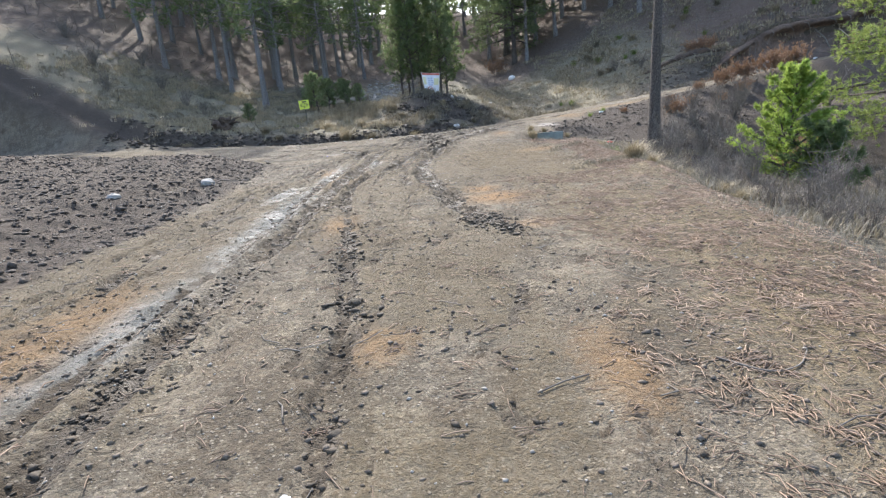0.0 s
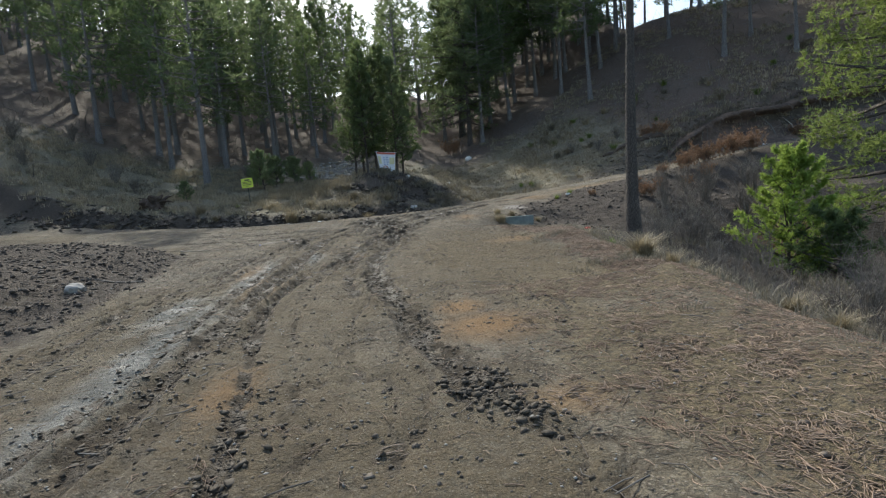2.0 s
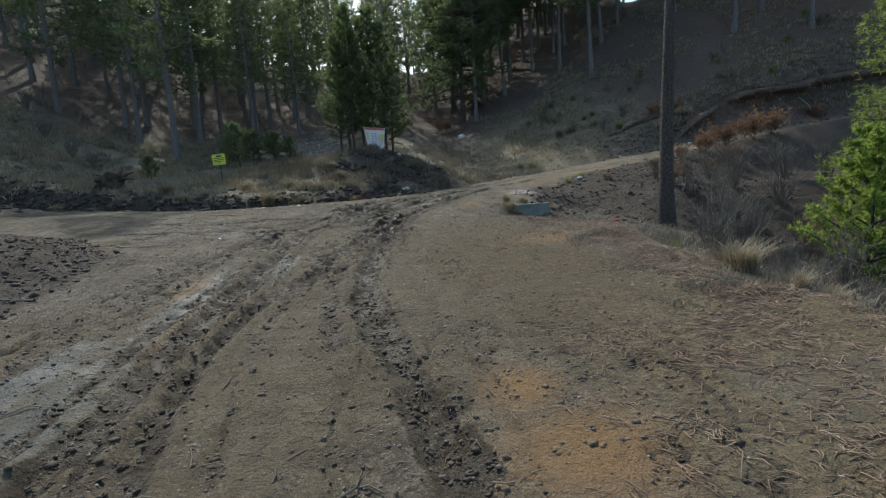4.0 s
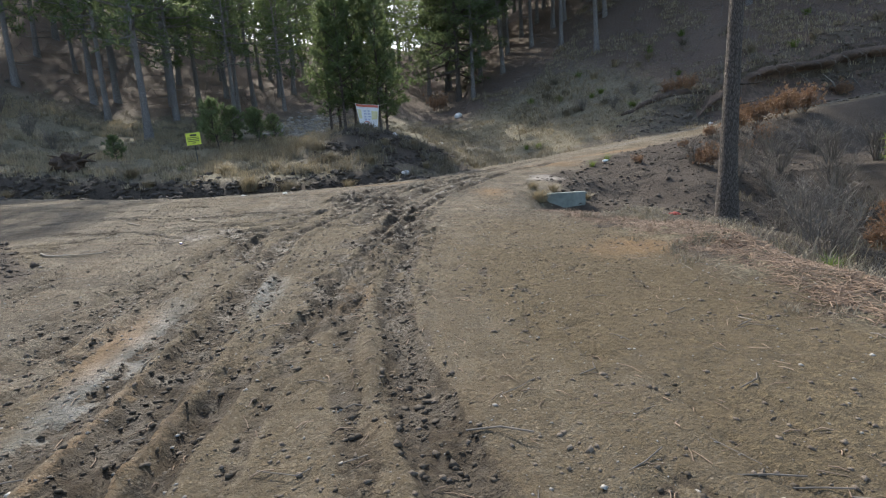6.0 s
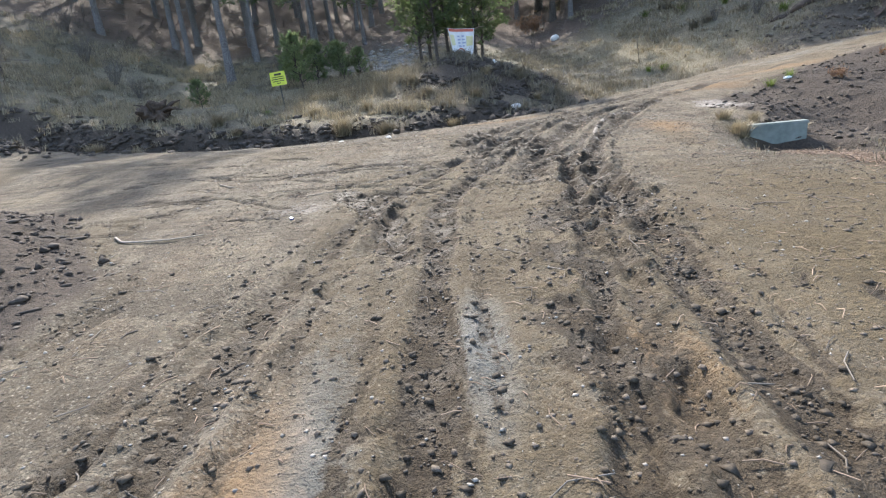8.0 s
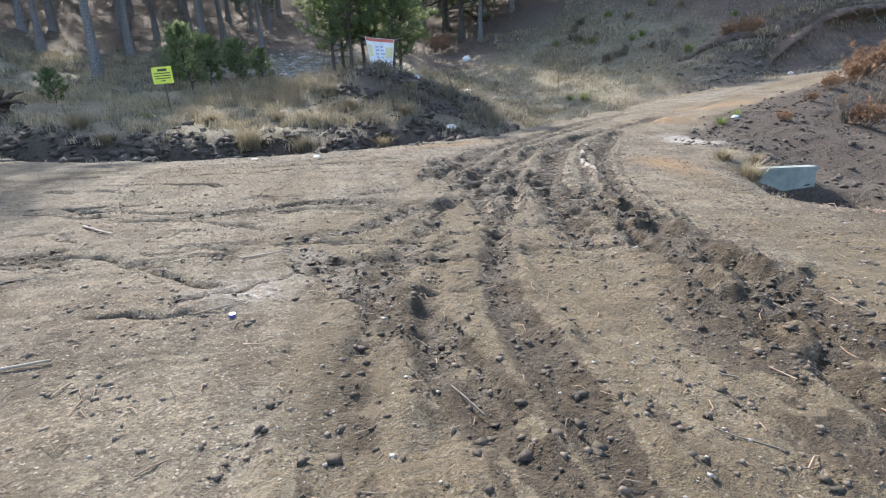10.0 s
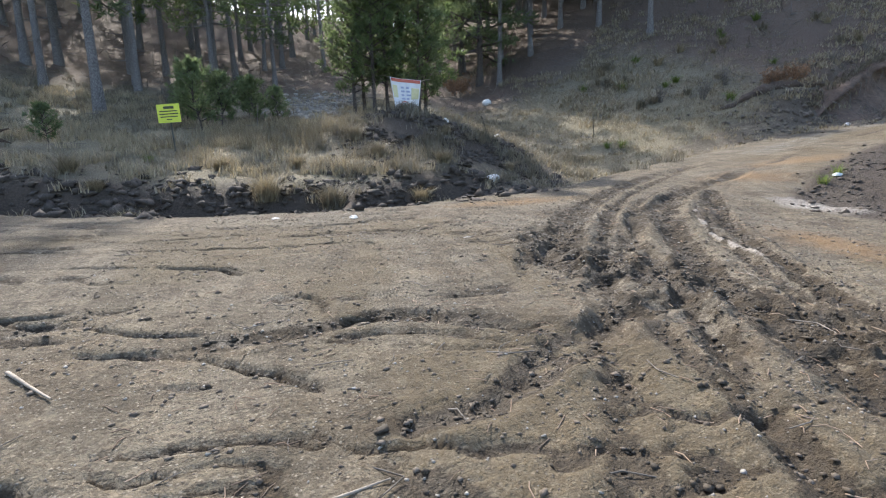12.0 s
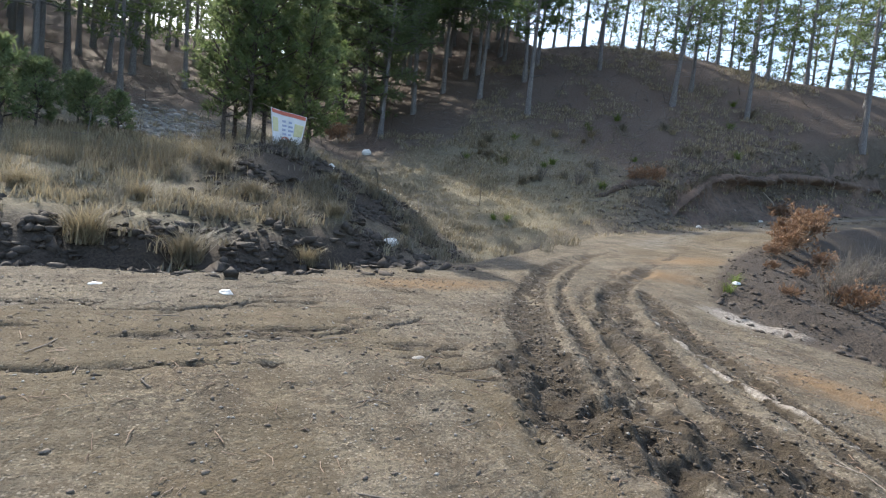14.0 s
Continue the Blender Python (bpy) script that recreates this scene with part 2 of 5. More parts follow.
def ground_material():
    n = Nodes("earth")
    first, second, third = [n.tree.nodes.new("ShaderNodeAttribute") for _ in range(3)]
    first.attribute_name, second.attribute_name, third.attribute_name = "cover_a", "cover_b", "cover_c"
    split = [n.tree.nodes.new("ShaderNodeSeparateColor") for _ in range(2)]
    n.link(first.outputs["Color"], split[0].inputs[0])
    n.link(second.outputs["Color"], split[1].inputs[0])
    mud, ochre, grey = split[0].outputs
    straw, grass, litter = split[1].outputs
    soil, pale = first.outputs["Alpha"], second.outputs["Alpha"]
    at = n.coords()
    wide, mid, fine, grit = n.noise(0.5, 4, at), n.noise(3.2, 5, at), n.noise(22, 5, at, 0.7), n.noise(130, 3, at)
    crumb = n.tree.nodes.new("ShaderNodeTexVoronoi")
    crumb.inputs["Scale"].default_value = 55
    n.link(at, crumb.inputs["Vector"])
    lump = n.tree.nodes.new("ShaderNodeTexVoronoi")
    lump.inputs["Scale"].default_value = 17
    n.link(at, lump.inputs["Vector"])

    def layer(base, mask, colour, soft=0.2, crisp=0.7):
        """Lays a cover over the base with a ragged edge."""
        ragged = n.maths("ADD", mask, n.maths("ADD", n.maths("MULTIPLY", mid, 0.5), n.maths("SUBTRACT", n.maths("MULTIPLY", fine, crisp), 0.25 + 0.5 * crisp)))
        fac = n.maths("MULTIPLY", n.span(ragged, 0.5 - soft, 0.5 + soft), n.span(mask, 0.02, 0.12))
        return n.mix(fac, base, colour)

    dirt = n.mix(n.span(mid, 0.3, 0.7), (0.112, 0.090, 0.060), (0.285, 0.236, 0.160))
    dirt = n.mix(n.span(wide, 0.35, 0.65), dirt, (0.190, 0.164, 0.126))
    dirt = n.mix(n.span(n.noise(1.1, 6, at, 0.7), 0.50, 0.60, 0.0, 0.6), dirt, (0.135, 0.096, 0.058))
    dirt = n.mix(n.span(fine, 0.48, 0.62, 0.0, 0.8), dirt, (0.085, 0.067, 0.048))
    dirt = n.mix(n.span(n.noise(48, 3, at), 0.55, 0.65, 0.0, 0.5), dirt, (0.35, 0.30, 0.225))
    for stretch, lo in (((2.6, 0.45, 1.0), 0.49), ((0.4, 3.0, 1.0), 0.50), ((0.7, 0.7, 1.0), 0.52)):
        pull = n.node("ShaderNodeMapping")
        pull.inputs["Scale"].default_value = stretch
        n.link(at, pull.inputs["Vector"])
        dirt = n.mix(n.span(n.noise(1.6, 6, pull.outputs["Vector"], 0.65), lo, lo + 0.10, 0.0, 0.5), dirt, (0.085, 0.069, 0.047))
    stones = n.tree.nodes.new("ShaderNodeTexVoronoi")
    stones.inputs["Scale"].default_value = 26
    n.link(at, stones.inputs["Vector"])
    chip = n.maths("MULTIPLY", n.span(stones.outputs["Distance"], 0.28, 0.14), n.span(n.noise(9, 2, at), 0.52, 0.68))
    dirt = n.mix(n.maths("MULTIPLY", chip, 0.7), dirt, (0.34, 0.31, 0.27))
    # small crumbs, each of its own tone, and dark gaps between larger ones
    tone = n.tree.nodes.new("ShaderNodeSeparateColor")
    n.link(crumb.outputs["Color"], tone.inputs[0])
    dirt = n.mix(n.maths("MULTIPLY", n.span(tone.outputs[0], 0.6, 1.0, 0.0, 0.6), n.span(crumb.outputs["Distance"], 0.62, 0.40)), dirt, (0.060, 0.047, 0.034))
    dirt = n.mix(n.maths("MULTIPLY", n.span(tone.outputs[1], 0.72, 1.0, 0.0, 0.8), n.span(crumb.outputs["Distance"], 0.5, 0.3)), dirt, (0.36, 0.315, 0.245))
    dirt = n.mix(n.maths("MULTIPLY", n.span(lump.outputs["Distance"], 0.42, 0.62, 0.0, 0.5), n.span(n.noise(1.3, 4, at), 0.48, 0.62)), dirt, (0.058, 0.046, 0.033))
    damp = third.outputs["Fac"]
    dirt = layer(dirt, damp, n.mix(n.span(fine, 0.3, 0.7), (0.066, 0.050, 0.028), (0.165, 0.126, 0.072)), 0.4)
    base = layer(dirt, grey, n.mix(fine, (0.085, 0.084, 0.076), (0.225, 0.222, 0.200)))
    base = layer(base, ochre, n.mix(fine, (0.19, 0.112, 0.052), (0.30, 0.190, 0.095)), 0.35)
    base = layer(base, soil, n.mix(n.span(fine, 0.3, 0.7), (0.030, 0.024, 0.019), (0.112, 0.088, 0.068)))
    base = layer(base, litter, n.mix(n.span(fine, 0.3, 0.7), (0.055, 0.040, 0.031), (0.175, 0.125, 0.095)))
    base = layer(base, grass, n.mix(n.span(fine, 0.3, 0.72), (0.080, 0.070, 0.046), (0.33, 0.285, 0.19)))
    base = layer(base, pale, n.mix(n.span(fine, 0.35, 0.65), (0.19, 0.165, 0.14), (0.44, 0.40, 0.35)))
    base = layer(base, straw, n.mix(n.span(fine, 0.35, 0.7), (0.080, 0.062, 0.036), (0.245, 0.190, 0.112)))
    # wet mud of the ruts; the same cover paints shade into cracks and fissures
    base = layer(base, mud, n.mix(n.span(fine, 0.3, 0.7), (0.026, 0.019, 0.012), (0.086, 0.065, 0.041)), 0.1, 1.1)
    n.bump(n.maths("ADD", n.maths("ADD", n.maths("MULTIPLY", mid, 0.9), fine), n.maths("ADD", n.maths("MULTIPLY", grit, 0.3), n.maths("SUBTRACT", n.maths("MULTIPLY", chip, 0.4), n.maths("MULTIPLY", crumb.outputs["Distance"], 0.12)))), 1.0, 0.05)
    wet = n.maths("MULTIPLY", n.maths("MAXIMUM", n.maths("MULTIPLY", mud, 0.7), grey), n.span(mid, 0.4, 0.6))
    n.bsdf.inputs["Specular IOR Level"].default_value = 0.3
    return n.finish(base, n.span(wet, 0.1, 0.8, 0.93, 0.32))


EARTH = ground_material()
BARK = bark_material("pine_bark", (0.17, 0.16, 0.155), (0.41, 0.385, 0.37))
BARK_DARK = bark_material("dark_pine_bark", (0.070, 0.058, 0.050), (0.215, 0.180, 0.155))
NEEDLES = foliage("pine_needles", (0.055, 0.082, 0.044), (0.135, 0.170, 0.088), (0.30, 0.37, 0.17), 0.45)
NEEDLES_DARK = foliage("dark_pine_needles", (0.042, 0.070, 0.034), (0.100, 0.140, 0.064), (0.26, 0.34, 0.13), 0.42)
NEEDLES_BRIGHT = foliage("young_pine_needles", (0.085, 0.160, 0.035), (0.210, 0.300, 0.075), (0.46, 0.60, 0.13), 0.55)
NEEDLES_SIDE = foliage("side_pine_needles", (0.055, 0.090, 0.030), (0.180, 0.230, 0.075), (0.38, 0.46, 0.13), 0.45)
NEEDLES_YOUNG = foliage("sapling_needles", (0.060, 0.095, 0.050), (0.150, 0.190, 0.105), (0.32, 0.40, 0.18), 0.45)
DRY_GRASS = foliage("dry_grass", (0.13, 0.108, 0.070), (0.42, 0.36, 0.25), (0.40, 0.33, 0.21), 0.3)
DULL_GRASS = foliage("dull_grass", (0.10, 0.09, 0.066), (0.28, 0.25, 0.19), (0.25, 0.215, 0.15), 0.3)
GREEN_GRASS = foliage("green_grass", (0.06, 0.10, 0.025), (0.16, 0.21, 0.06), (0.25, 0.32, 0.07), 0.35)
DEAD_LEAVES = foliage("dead_orange_needles", (0.20, 0.118, 0.074), (0.40, 0.255, 0.165), (0.33, 0.20, 0.11), 0.25)
STRAW = speckled("fallen_needles", (0.21, 0.138, 0.094), (0.46, 0.345, 0.25), 6, 0.85, 0.1, 0.002, 0.6)
TWIG = speckled("grey_twigs", (0.10, 0.085, 0.07), (0.28, 0.245, 0.21), 14, 0.85, 0.2, 0.004, 0.4)
PALE_WOOD = speckled("barkless_wood", (0.20, 0.165, 0.125), (0.40, 0.345, 0.28), 30, 0.75, 0.2, 0.004)
CLOD = speckled("mud_clods", (0.030, 0.023, 0.015), (0.098, 0.075, 0.050), 40, 0.8, 0.6, 0.01, 0.4)
DRY_CLOD = speckled("dry_earth_clods", (0.085, 0.067, 0.052), (0.22, 0.18, 0.14), 40, 0.9, 0.6, 0.01, 0.3)
PEBBLE = speckled("pebbles", (0.20, 0.185, 0.16), (0.46, 0.435, 0.39), 30, 0.8, 0.3, 0.004, 0.45)
WHITE_STONE = speckled("white_stone", (0.5, 0.49, 0.46), (0.78, 0.77, 0.74), 18, 0.8, 0.5, 0.01)
GREY_STONE = speckled("grey_stone", (0.20, 0.185, 0.165), (0.38, 0.36, 0.33), 14, 0.85, 0.6, 0.02)
CONCRETE = speckled("weathered_concrete", (0.13, 0.155, 0.145), (0.25, 0.28, 0.26), 9, 0.85, 0.4, 0.008)
ROOT = speckled("rotten_wood", (0.030, 0.022, 0.017), (0.125, 0.085, 0.06), 18, 0.9, 0.9, 0.03)

# ---- ground sheet with its ruts, cracks and covers ----
RUT_LEFT = smooth_line([(-3.05, -4), (-3.15, 3.3), (-3.3, 5.1), (-3.37, 8), (-3.3, 10.5), (-3.0, 12), (-2.8, 14.4), (-2.3, 16.8), (-1.5, 18.6), (-0.6, 20.2), (0.4, 21.4), (2.2, 23.6), (5.5, 26.6)])
RUT_WET = smooth_line([(-1.85, -3), (-1.92, 2), (-1.98, 3), (-1.95, 4.5), (-1.9, 7.2), (-1.9, 10), (-1.8, 12.2), (-1.72, 14.2), (-1.66, 15.5), (-1.5, 16.6), (-1.02, 17.95), (-0.4, 19.3)])
RUT_MIDDLE = smooth_line([(-0.60, 1.5), (-0.78, 3.6), (-1.1, 6), (-1.55, 9), (-1.42, 11.2), (-1.02, 12.2), (-0.72, 13.6), (-0.42, 15.1), (0.0, 17), (0.3, 18.5)])
RUT_RIGHT = smooth_line([(0.55, 6.2), (0.05, 8.7), (-0.26, 11.0), (-0.19, 13.1), (0.05, 14.6), (0.27, 16.2), (0.55, 18), (1.3, 20), (2.8, 22.7), (4.4, 24.8)])
CURVE_LEFT = smooth_line([(-2.1, 15.6), (-1.65, 18.1), (-1.15, 20.4), (-0.28, 21.9), (1.0, 23.85), (3.3, 26.4), (6.2, 28.4), (11, 30.4), (16, 32.1), (24, 33.6)])
CURVE_RIGHT = smooth_line([(-0.6, 17.0), (0.25, 19.6), (1.25, 21.7), (2.4, 23.5), (4.1, 25.1), (8.9, 27.9), (15, 30.6), (24, 32.3)])
CROSS_MUD = smooth_line([(-3.3, 18.35), (-2.96, 18.1), (-2.42, 18.25), (-1.8, 18.7), (-1.0, 19.2), (0.1, 19.6)])
CROSS_MUD_B = smooth_line([(-4.4, 19.3), (-3.5, 19.44), (-2.9, 19.6), (-2.2, 19.4), (-1.5, 19.05), (-0.8, 19.5)])
DIAGONAL = smooth_line([(-3.05, 17.95), (-2.6, 16.95), (-2.28, 16.2), (-2.1, 15.4), (-2.0, 14.6)])
CHURNED = smooth_line([(0.05, 15.4), (0.22, 16.6), (0.32, 17.8), (0.22, 18.9), (0.0, 19.7), (-0.4, 20.3), (-0.75, 21.0), (-0.5, 21.8)])
RIDGE = smooth_line([(0.35, 17.6), (0.75, 18.8), (1.2, 19.9), (1.42, 20.7), (1.85, 21.8), (2.6, 23.0)])
TREADS = [smooth_line(p) for p in ([(-1.8, 9.6), (-1.72, 11.2), (-1.45, 13.0)], [(-1.55, 9.8), (-1.48, 11.4), (-1.2, 13.1)], [(-2.3, 15.0), (-2.12, 16.0), (-1.9, 16.9), (-1.45, 18.5)], [(-2.08, 15.0), (-1.96, 15.7), (-1.66, 16.9), (-1.25, 18.2)], [(-1.5, 20.2), (-0.75, 21.9), (0.5, 23.9), (2.4, 26.0)], [(-0.55, 20.4), (0.3, 21.8), (1.6, 23.6)], [(-3.5, 1.0), (-3.55, 5), (-3.5, 9)])]
CRACKS = [smooth_line(p) for p in ([(-5.3, 19.5), (-4.6, 19.3), (-3.9, 19.0), (-3.4, 18.6), (-3.0, 18.3)], [(-6.2, 21.6), (-4.43, 21.23), (-3.94, 20.77), (-3.42, 20.24)], [(-6.2, 20.4), (-4.95, 19.8), (-3.8, 19.46), (-2.9, 19.6)],
                                   [(-6.0, 22.2), (-4.3, 22.13), (-3.7, 22.18), (-3.2, 22.1), (-2.7, 21.92)], [(-6.5, 22.7), (-4.5, 23.1), (-4.0, 23.3), (-3.3, 23.7), (-2.55, 24.2), (-1.9, 24.2)],
                                   [(-5.3, 18.3), (-4.34, 17.77), (-3.73, 17.19), (-3.1, 16.84)], [(-4.6, 16.66), (-4.09, 16.59), (-3.6, 16.56)], [(-7.5, 20.4), (-5.6, 20.2), (-4.6, 20.4)],
                                   [(-3.7, 2.5), (-3.75, 6), (-3.6, 9.5), (-3.2, 13)], [(-2.6, 22.6), (-1.6, 23.0), (-0.9, 23.4)])]
# line, half width, depth, how dark the mud is, from and to along the line
RUTS = [(RUT_LEFT, 0.12, 0.045, 0.62, 0, 99), (RUT_WET, 0.11, 0.055, 0.9, 0, 99), (RUT_MIDDLE, 0.07, 0.04, 0.80, 0, 99), (RUT_RIGHT, 0.12, 0.05, 1.05, 0, 99),
        (CURVE_LEFT, 0.20, 0.06, 0.98, 5.0, 17), (CURVE_RIGHT, 0.17, 0.06, 0.95, 0, 13), (CURVE_LEFT, 0.10, 0.03, 0.6, 15, 30), (CURVE_RIGHT, 0.10, 0.03, 0.6, 12, 26), (CROSS_MUD, 0.11, 0.04, 0.85, 0, 99), (CROSS_MUD_B, 0.10, 0.03, 0.8, 0, 99), (DIAGONAL, 0.13, 0.03, 0.9, 0, 99), (CHURNED, 0.26, 0.03, 1.0, 0, 99),
        (RUT_MIDDLE + np.array([0.34, 0.3]), 0.06, 0.02, 0.55, 4, 17), (RUT_RIGHT + np.array([-0.42, 0]), 0.08, 0.025, 0.6, 3, 13), (RUT_RIGHT + np.array([0.34, 0]), 0.07, 0.02, 0.5, 8, 16),
        (RUT_LEFT + np.array([0.34, 0]), 0.06, 0.02, 0.5, 0, 22), (RUT_LEFT + np.array([-0.4, 0]), 0.06, 0.025, 0.55, 2, 20), (RUT_WET + np.array([-0.36, 0]), 0.07, 0.03, 0.7, 2, 17), (RUT_WET + np.array([0.3, 0]), 0.06, 0.02, 0.5, 5, 20),
        (CURVE_LEFT + np.array([0.5, -0.2]), 0.09, 0.035, 0.7, 2, 16), (CURVE_RIGHT + np.array([-0.42, 0.2]), 0.08, 0.03, 0.6, 1, 14), (CURVE_RIGHT + np.array([0.45, -0.3]), 0.09, 0.03, 0.7, 0, 9)]
OCHRE_SPOTS = [(0.95, 7.7, 0.6, 0.5), (0.75, 8.5, 0.3, 0.35), (1.15, 5.9, 0.35, 0.3), (0.9, 2.6, 0.25, 0.6), (-3.0, 3.6, 0.5, 1.4), (-0.45, 3.0, 0.25, 0.3), (2.9, 13.9, 0.8, 0.6),
               (-1.9, 10.6, 0.3, 1.2), (-0.7, 12.9, 0.3, 0.5), (-2.5, 12.2, 0.25, 0.8), (6.5, 26.2, 1.2, 0.7), (9.5, 27.6, 1.8, 0.7), (0.4, 25.6, 1.5, 0.6), (2.8, 20.6, 0.5, 1.2), (-1.3, 6.6, 0.3, 0.6)]
GREY_SPOTS = [(-2.45, 3.6, 0.35, 1.6), (-2.35, 7.6, 0.38, 3.4), (-2.3, 11.8, 0.3, 2.0), (5.2, 23.3, 0.55, 0.9), (-1.5, 13.2, 0.2, 0.8), (-2.8, 9.5, 0.35, 1.2)]


def blobs(x, y, spots):
    total = np.zeros(np.shape(x))
    for cx, cy, rx, ry in spots:
        total = np.maximum(total, np.exp(-((x - cx) / rx) ** 2 - ((y - cy) / ry) ** 2))
    return total


def covers(x, y):
    """How much of each cover lies at a place, and the small relief there."""
    d, side, run, _ = along(x, y, CROSS_ROAD)
    s = d * side
    wob = 0.14 * (fbm(x, y, 0.9, 2, 5) - 0.5)
    xl, xr = np.interp(y, LEFT_EDGE_Y, LEFT_EDGE_X), np.interp(y, RIGHT_EDGE_Y, RIGHT_EDGE_X)
    relief = np.zeros(np.shape(x))
    mud = np.zeros(np.shape(x))
    lumps = fbm(x, y, 0.16, 3, 11) - 0.5
    for line, half, depth, dark, lo, hi in RUTS:
        ld, ls, lr, _ = beside(x, y, line, 1.5)
        ld = np.abs(ld + wob)
        on = sstep(lo - 0.3, lo + 0.5, lr) * sstep(hi + 2, hi - 2, lr)
        streak = fbm(lr * 0.28, ls * ld + 0.15 * wob, 0.09, 3, 27)
        broken = sstep(0.46, 0.60, 0.3 * fbm(x, y, 0.9, 3, 21 + int(10 * half)) + 0.42 * streak + 0.28 * fbm(x, y, 0.1, 2, 23) + 0.13 * dark - 0.02 + 0.035 * sstep(7, 11, y))
        groove = np.exp(-(ld / half) ** 2)
        ridge = np.exp(-((ld - 1.9 * half) / (0.6 * half)) ** 2)
        relief += on * (depth * (0.55 * ridge * broken - groove) + (0.055 * lumps + 0.045 * (streak - 0.5)) * np.exp(-(ld / (2.1 * half)) ** 2) * (0.3 + 0.7 * broken))
        mud = np.maximum(mud, on * dark * broken * np.exp(-(ld / (1.5 * half)) ** 4))
    # churned patch where the tracks meet
    churn = np.exp(-(beside(x, y, CHURNED, 1.5)[0] / 0.55) ** 2) + 0.7 * np.exp(-((x + 0.25) / 0.7) ** 2 - ((y - 20.2) / 0.8) ** 2)
    churn += np.exp(-((x - 0.55) / 0.3) ** 2 - ((y - 6.2) / 0.3) ** 2) + 0.7 * np.exp(-((x + 0.95) / 0.35) ** 2 - ((y - 13.2) / 1.2) ** 2) + 0.7 * np.exp(-((x + 0.6) / 0.5) ** 2 - ((y - 14.6) / 1.5) ** 2) + 0.8 * np.exp(-((x + 3.02) / 0.22) ** 2 - ((y - 17.98) / 0.16) ** 2)
    torn = np.clip(churn, 0, 1) * sstep(0.47, 0.58, 0.6 * fbm(x, y, 0.5, 3, 31) + 0.4 * fbm(x, y, 0.11, 2, 33))
    mud = np.maximum(mud, 0.95 * torn)
    heap = np.exp(-(np.hypot(x - 0.55, (y - 6.2) * 0.8) / 0.27) ** 4) + 0.8 * np.exp(-(np.hypot(x - 0.78, y - 5.75) / 0.16) ** 4) + np.exp(-(np.hypot(x + 0.76, y - 3.75) / 0.13) ** 4)
    mud = np.maximum(mud, heap)
    relief += 0.10 * np.clip(churn, 0, 1) * lumps + 0.05 * np.clip(heap, 0, 1) * (0.5 + lumps)
    for line in TREADS:
        ld, ls, lr, _ = beside(x, y, line, 1.5)
        bars = 0.5 + 0.5 * np.sign(np.sin(lr * 62 + ls * ld * 30))
        relief += -0.022 * np.exp(-(ld / 0.075) ** 4) * (0.5 + 0.5 * bars)
    for line in CRACKS:
        ld, ls, lr, _ = beside(x, y, line, 1.5)
        ld = np.abs(ld * ls + 0.26 * (fbm(x, y, 0.5, 4, 41) - 0.5))
        wide = 0.026 + 0.024 * grain(lr, 0 * lr, 0.5, 6)
        cut = np.exp(-(ld / wide) ** 2) * sstep(0.25, 0.42, grain(lr, 0 * lr, 0.6, 7))
        relief -= 0.07 * cut
        # shade inside the cracks, put into the colour through the mud cover
        mud = np.maximum(mud, 1.0 * cut)
    # fine drying fissures, along the driving direction
    far_part = sstep(14.5, 17.5, y)
    warp = 0.5 * fbm(x, y, 0.6, 3, 83)
    across = fbm(0.42 * x + warp, 1.5 * y + 0.25 * x + warp, 0.75, 4, 81)
    lengthwise = fbm(1.5 * x + warp, 0.35 * y + warp, 0.75, 4, 82)
    thin = np.exp(-((across - 0.5) / 0.034) ** 2) * far_part * sstep(1.5, -1.0, x) + 0.7 * np.exp(-((lengthwise - 0.5) / 0.026) ** 2) * (1 - far_part)
    thin = thin * sstep(0.40, 0.54, fbm(x, y, 1.1, 2, 84)) * sstep(3.2, 2.0, x) * (s < 2.2)
    relief -= 0.04 * thin
    # fissures are painted dark with the mud colour too, as shade in the grooves
    mud = np.maximum(mud, 0.9 * thin)
    ld, ls, lr, _ = beside(x, y, RIDGE, 1.0)
    relief += 0.05 * np.exp(-(np.abs(ld + 0.15 * wob) / 0.045) ** 2) * sstep(0, 0.8, lr)
    crest = np.exp(-(np.abs(ld + 0.15 * wob) / 0.05) ** 2) * sstep(0, 0.8, lr)
    road = np.maximum(sstep(xl - 0.6, xl + 0.3, x) * sstep(xr + 0.2, xr - 0.8, x) * (s < 1), sstep(3.0, 2.1, d))
    soil = np.maximum(sstep(xl + 0.5, xl - 0.3, x) * sstep(-2.2, -3.2, s), 0)
    slope_right = sstep(xr + 0.1, xr + 1.1, x) * sstep(-2.4, -3.0, s)
    embank = sstep(-1.9, -2.8, s) * sstep(-6.5, -5.0, s) * sstep(4.2, 5.5, x) * sstep(-30, 17, y)
    verge = sstep(xr - 1.5, xr - 0.3, x) * sstep(6.5, 8.5, y) * sstep(18.5, 16.5, y) * sstep(xr + 1.5, xr + 0.5, x)
    soil = np.maximum(soil, 0.75 * verge * sstep(0.42, 0.56, fbm(x, y, 0.7, 3, 57)))
    soil = np.maximum(soil, np.maximum(embank, 0.75 * slope_right))
    bank_cut = sstep(13, 18, x) * sstep(2.2, 2.7, s) * sstep(6.0, 4.0, s)
    ditch = np.exp(-((s - 4.5) / 1.5) ** 2) * sstep(3.0, 0.5, x)
    soil = np.maximum(soil, np.maximum(0.6 * bank_cut, 0.9 * ditch))
    mound = np.exp(-((x - 1.6) / 4.2) ** 4 - ((y - 34.3) / 3.6) ** 4)
    soil = np.maximum(soil, 0.75 * mound)
    field = sstep(3.4, 5.2, s) * sstep(56, 44, y + 0.5 * np.maximum(-x - 12, 0))
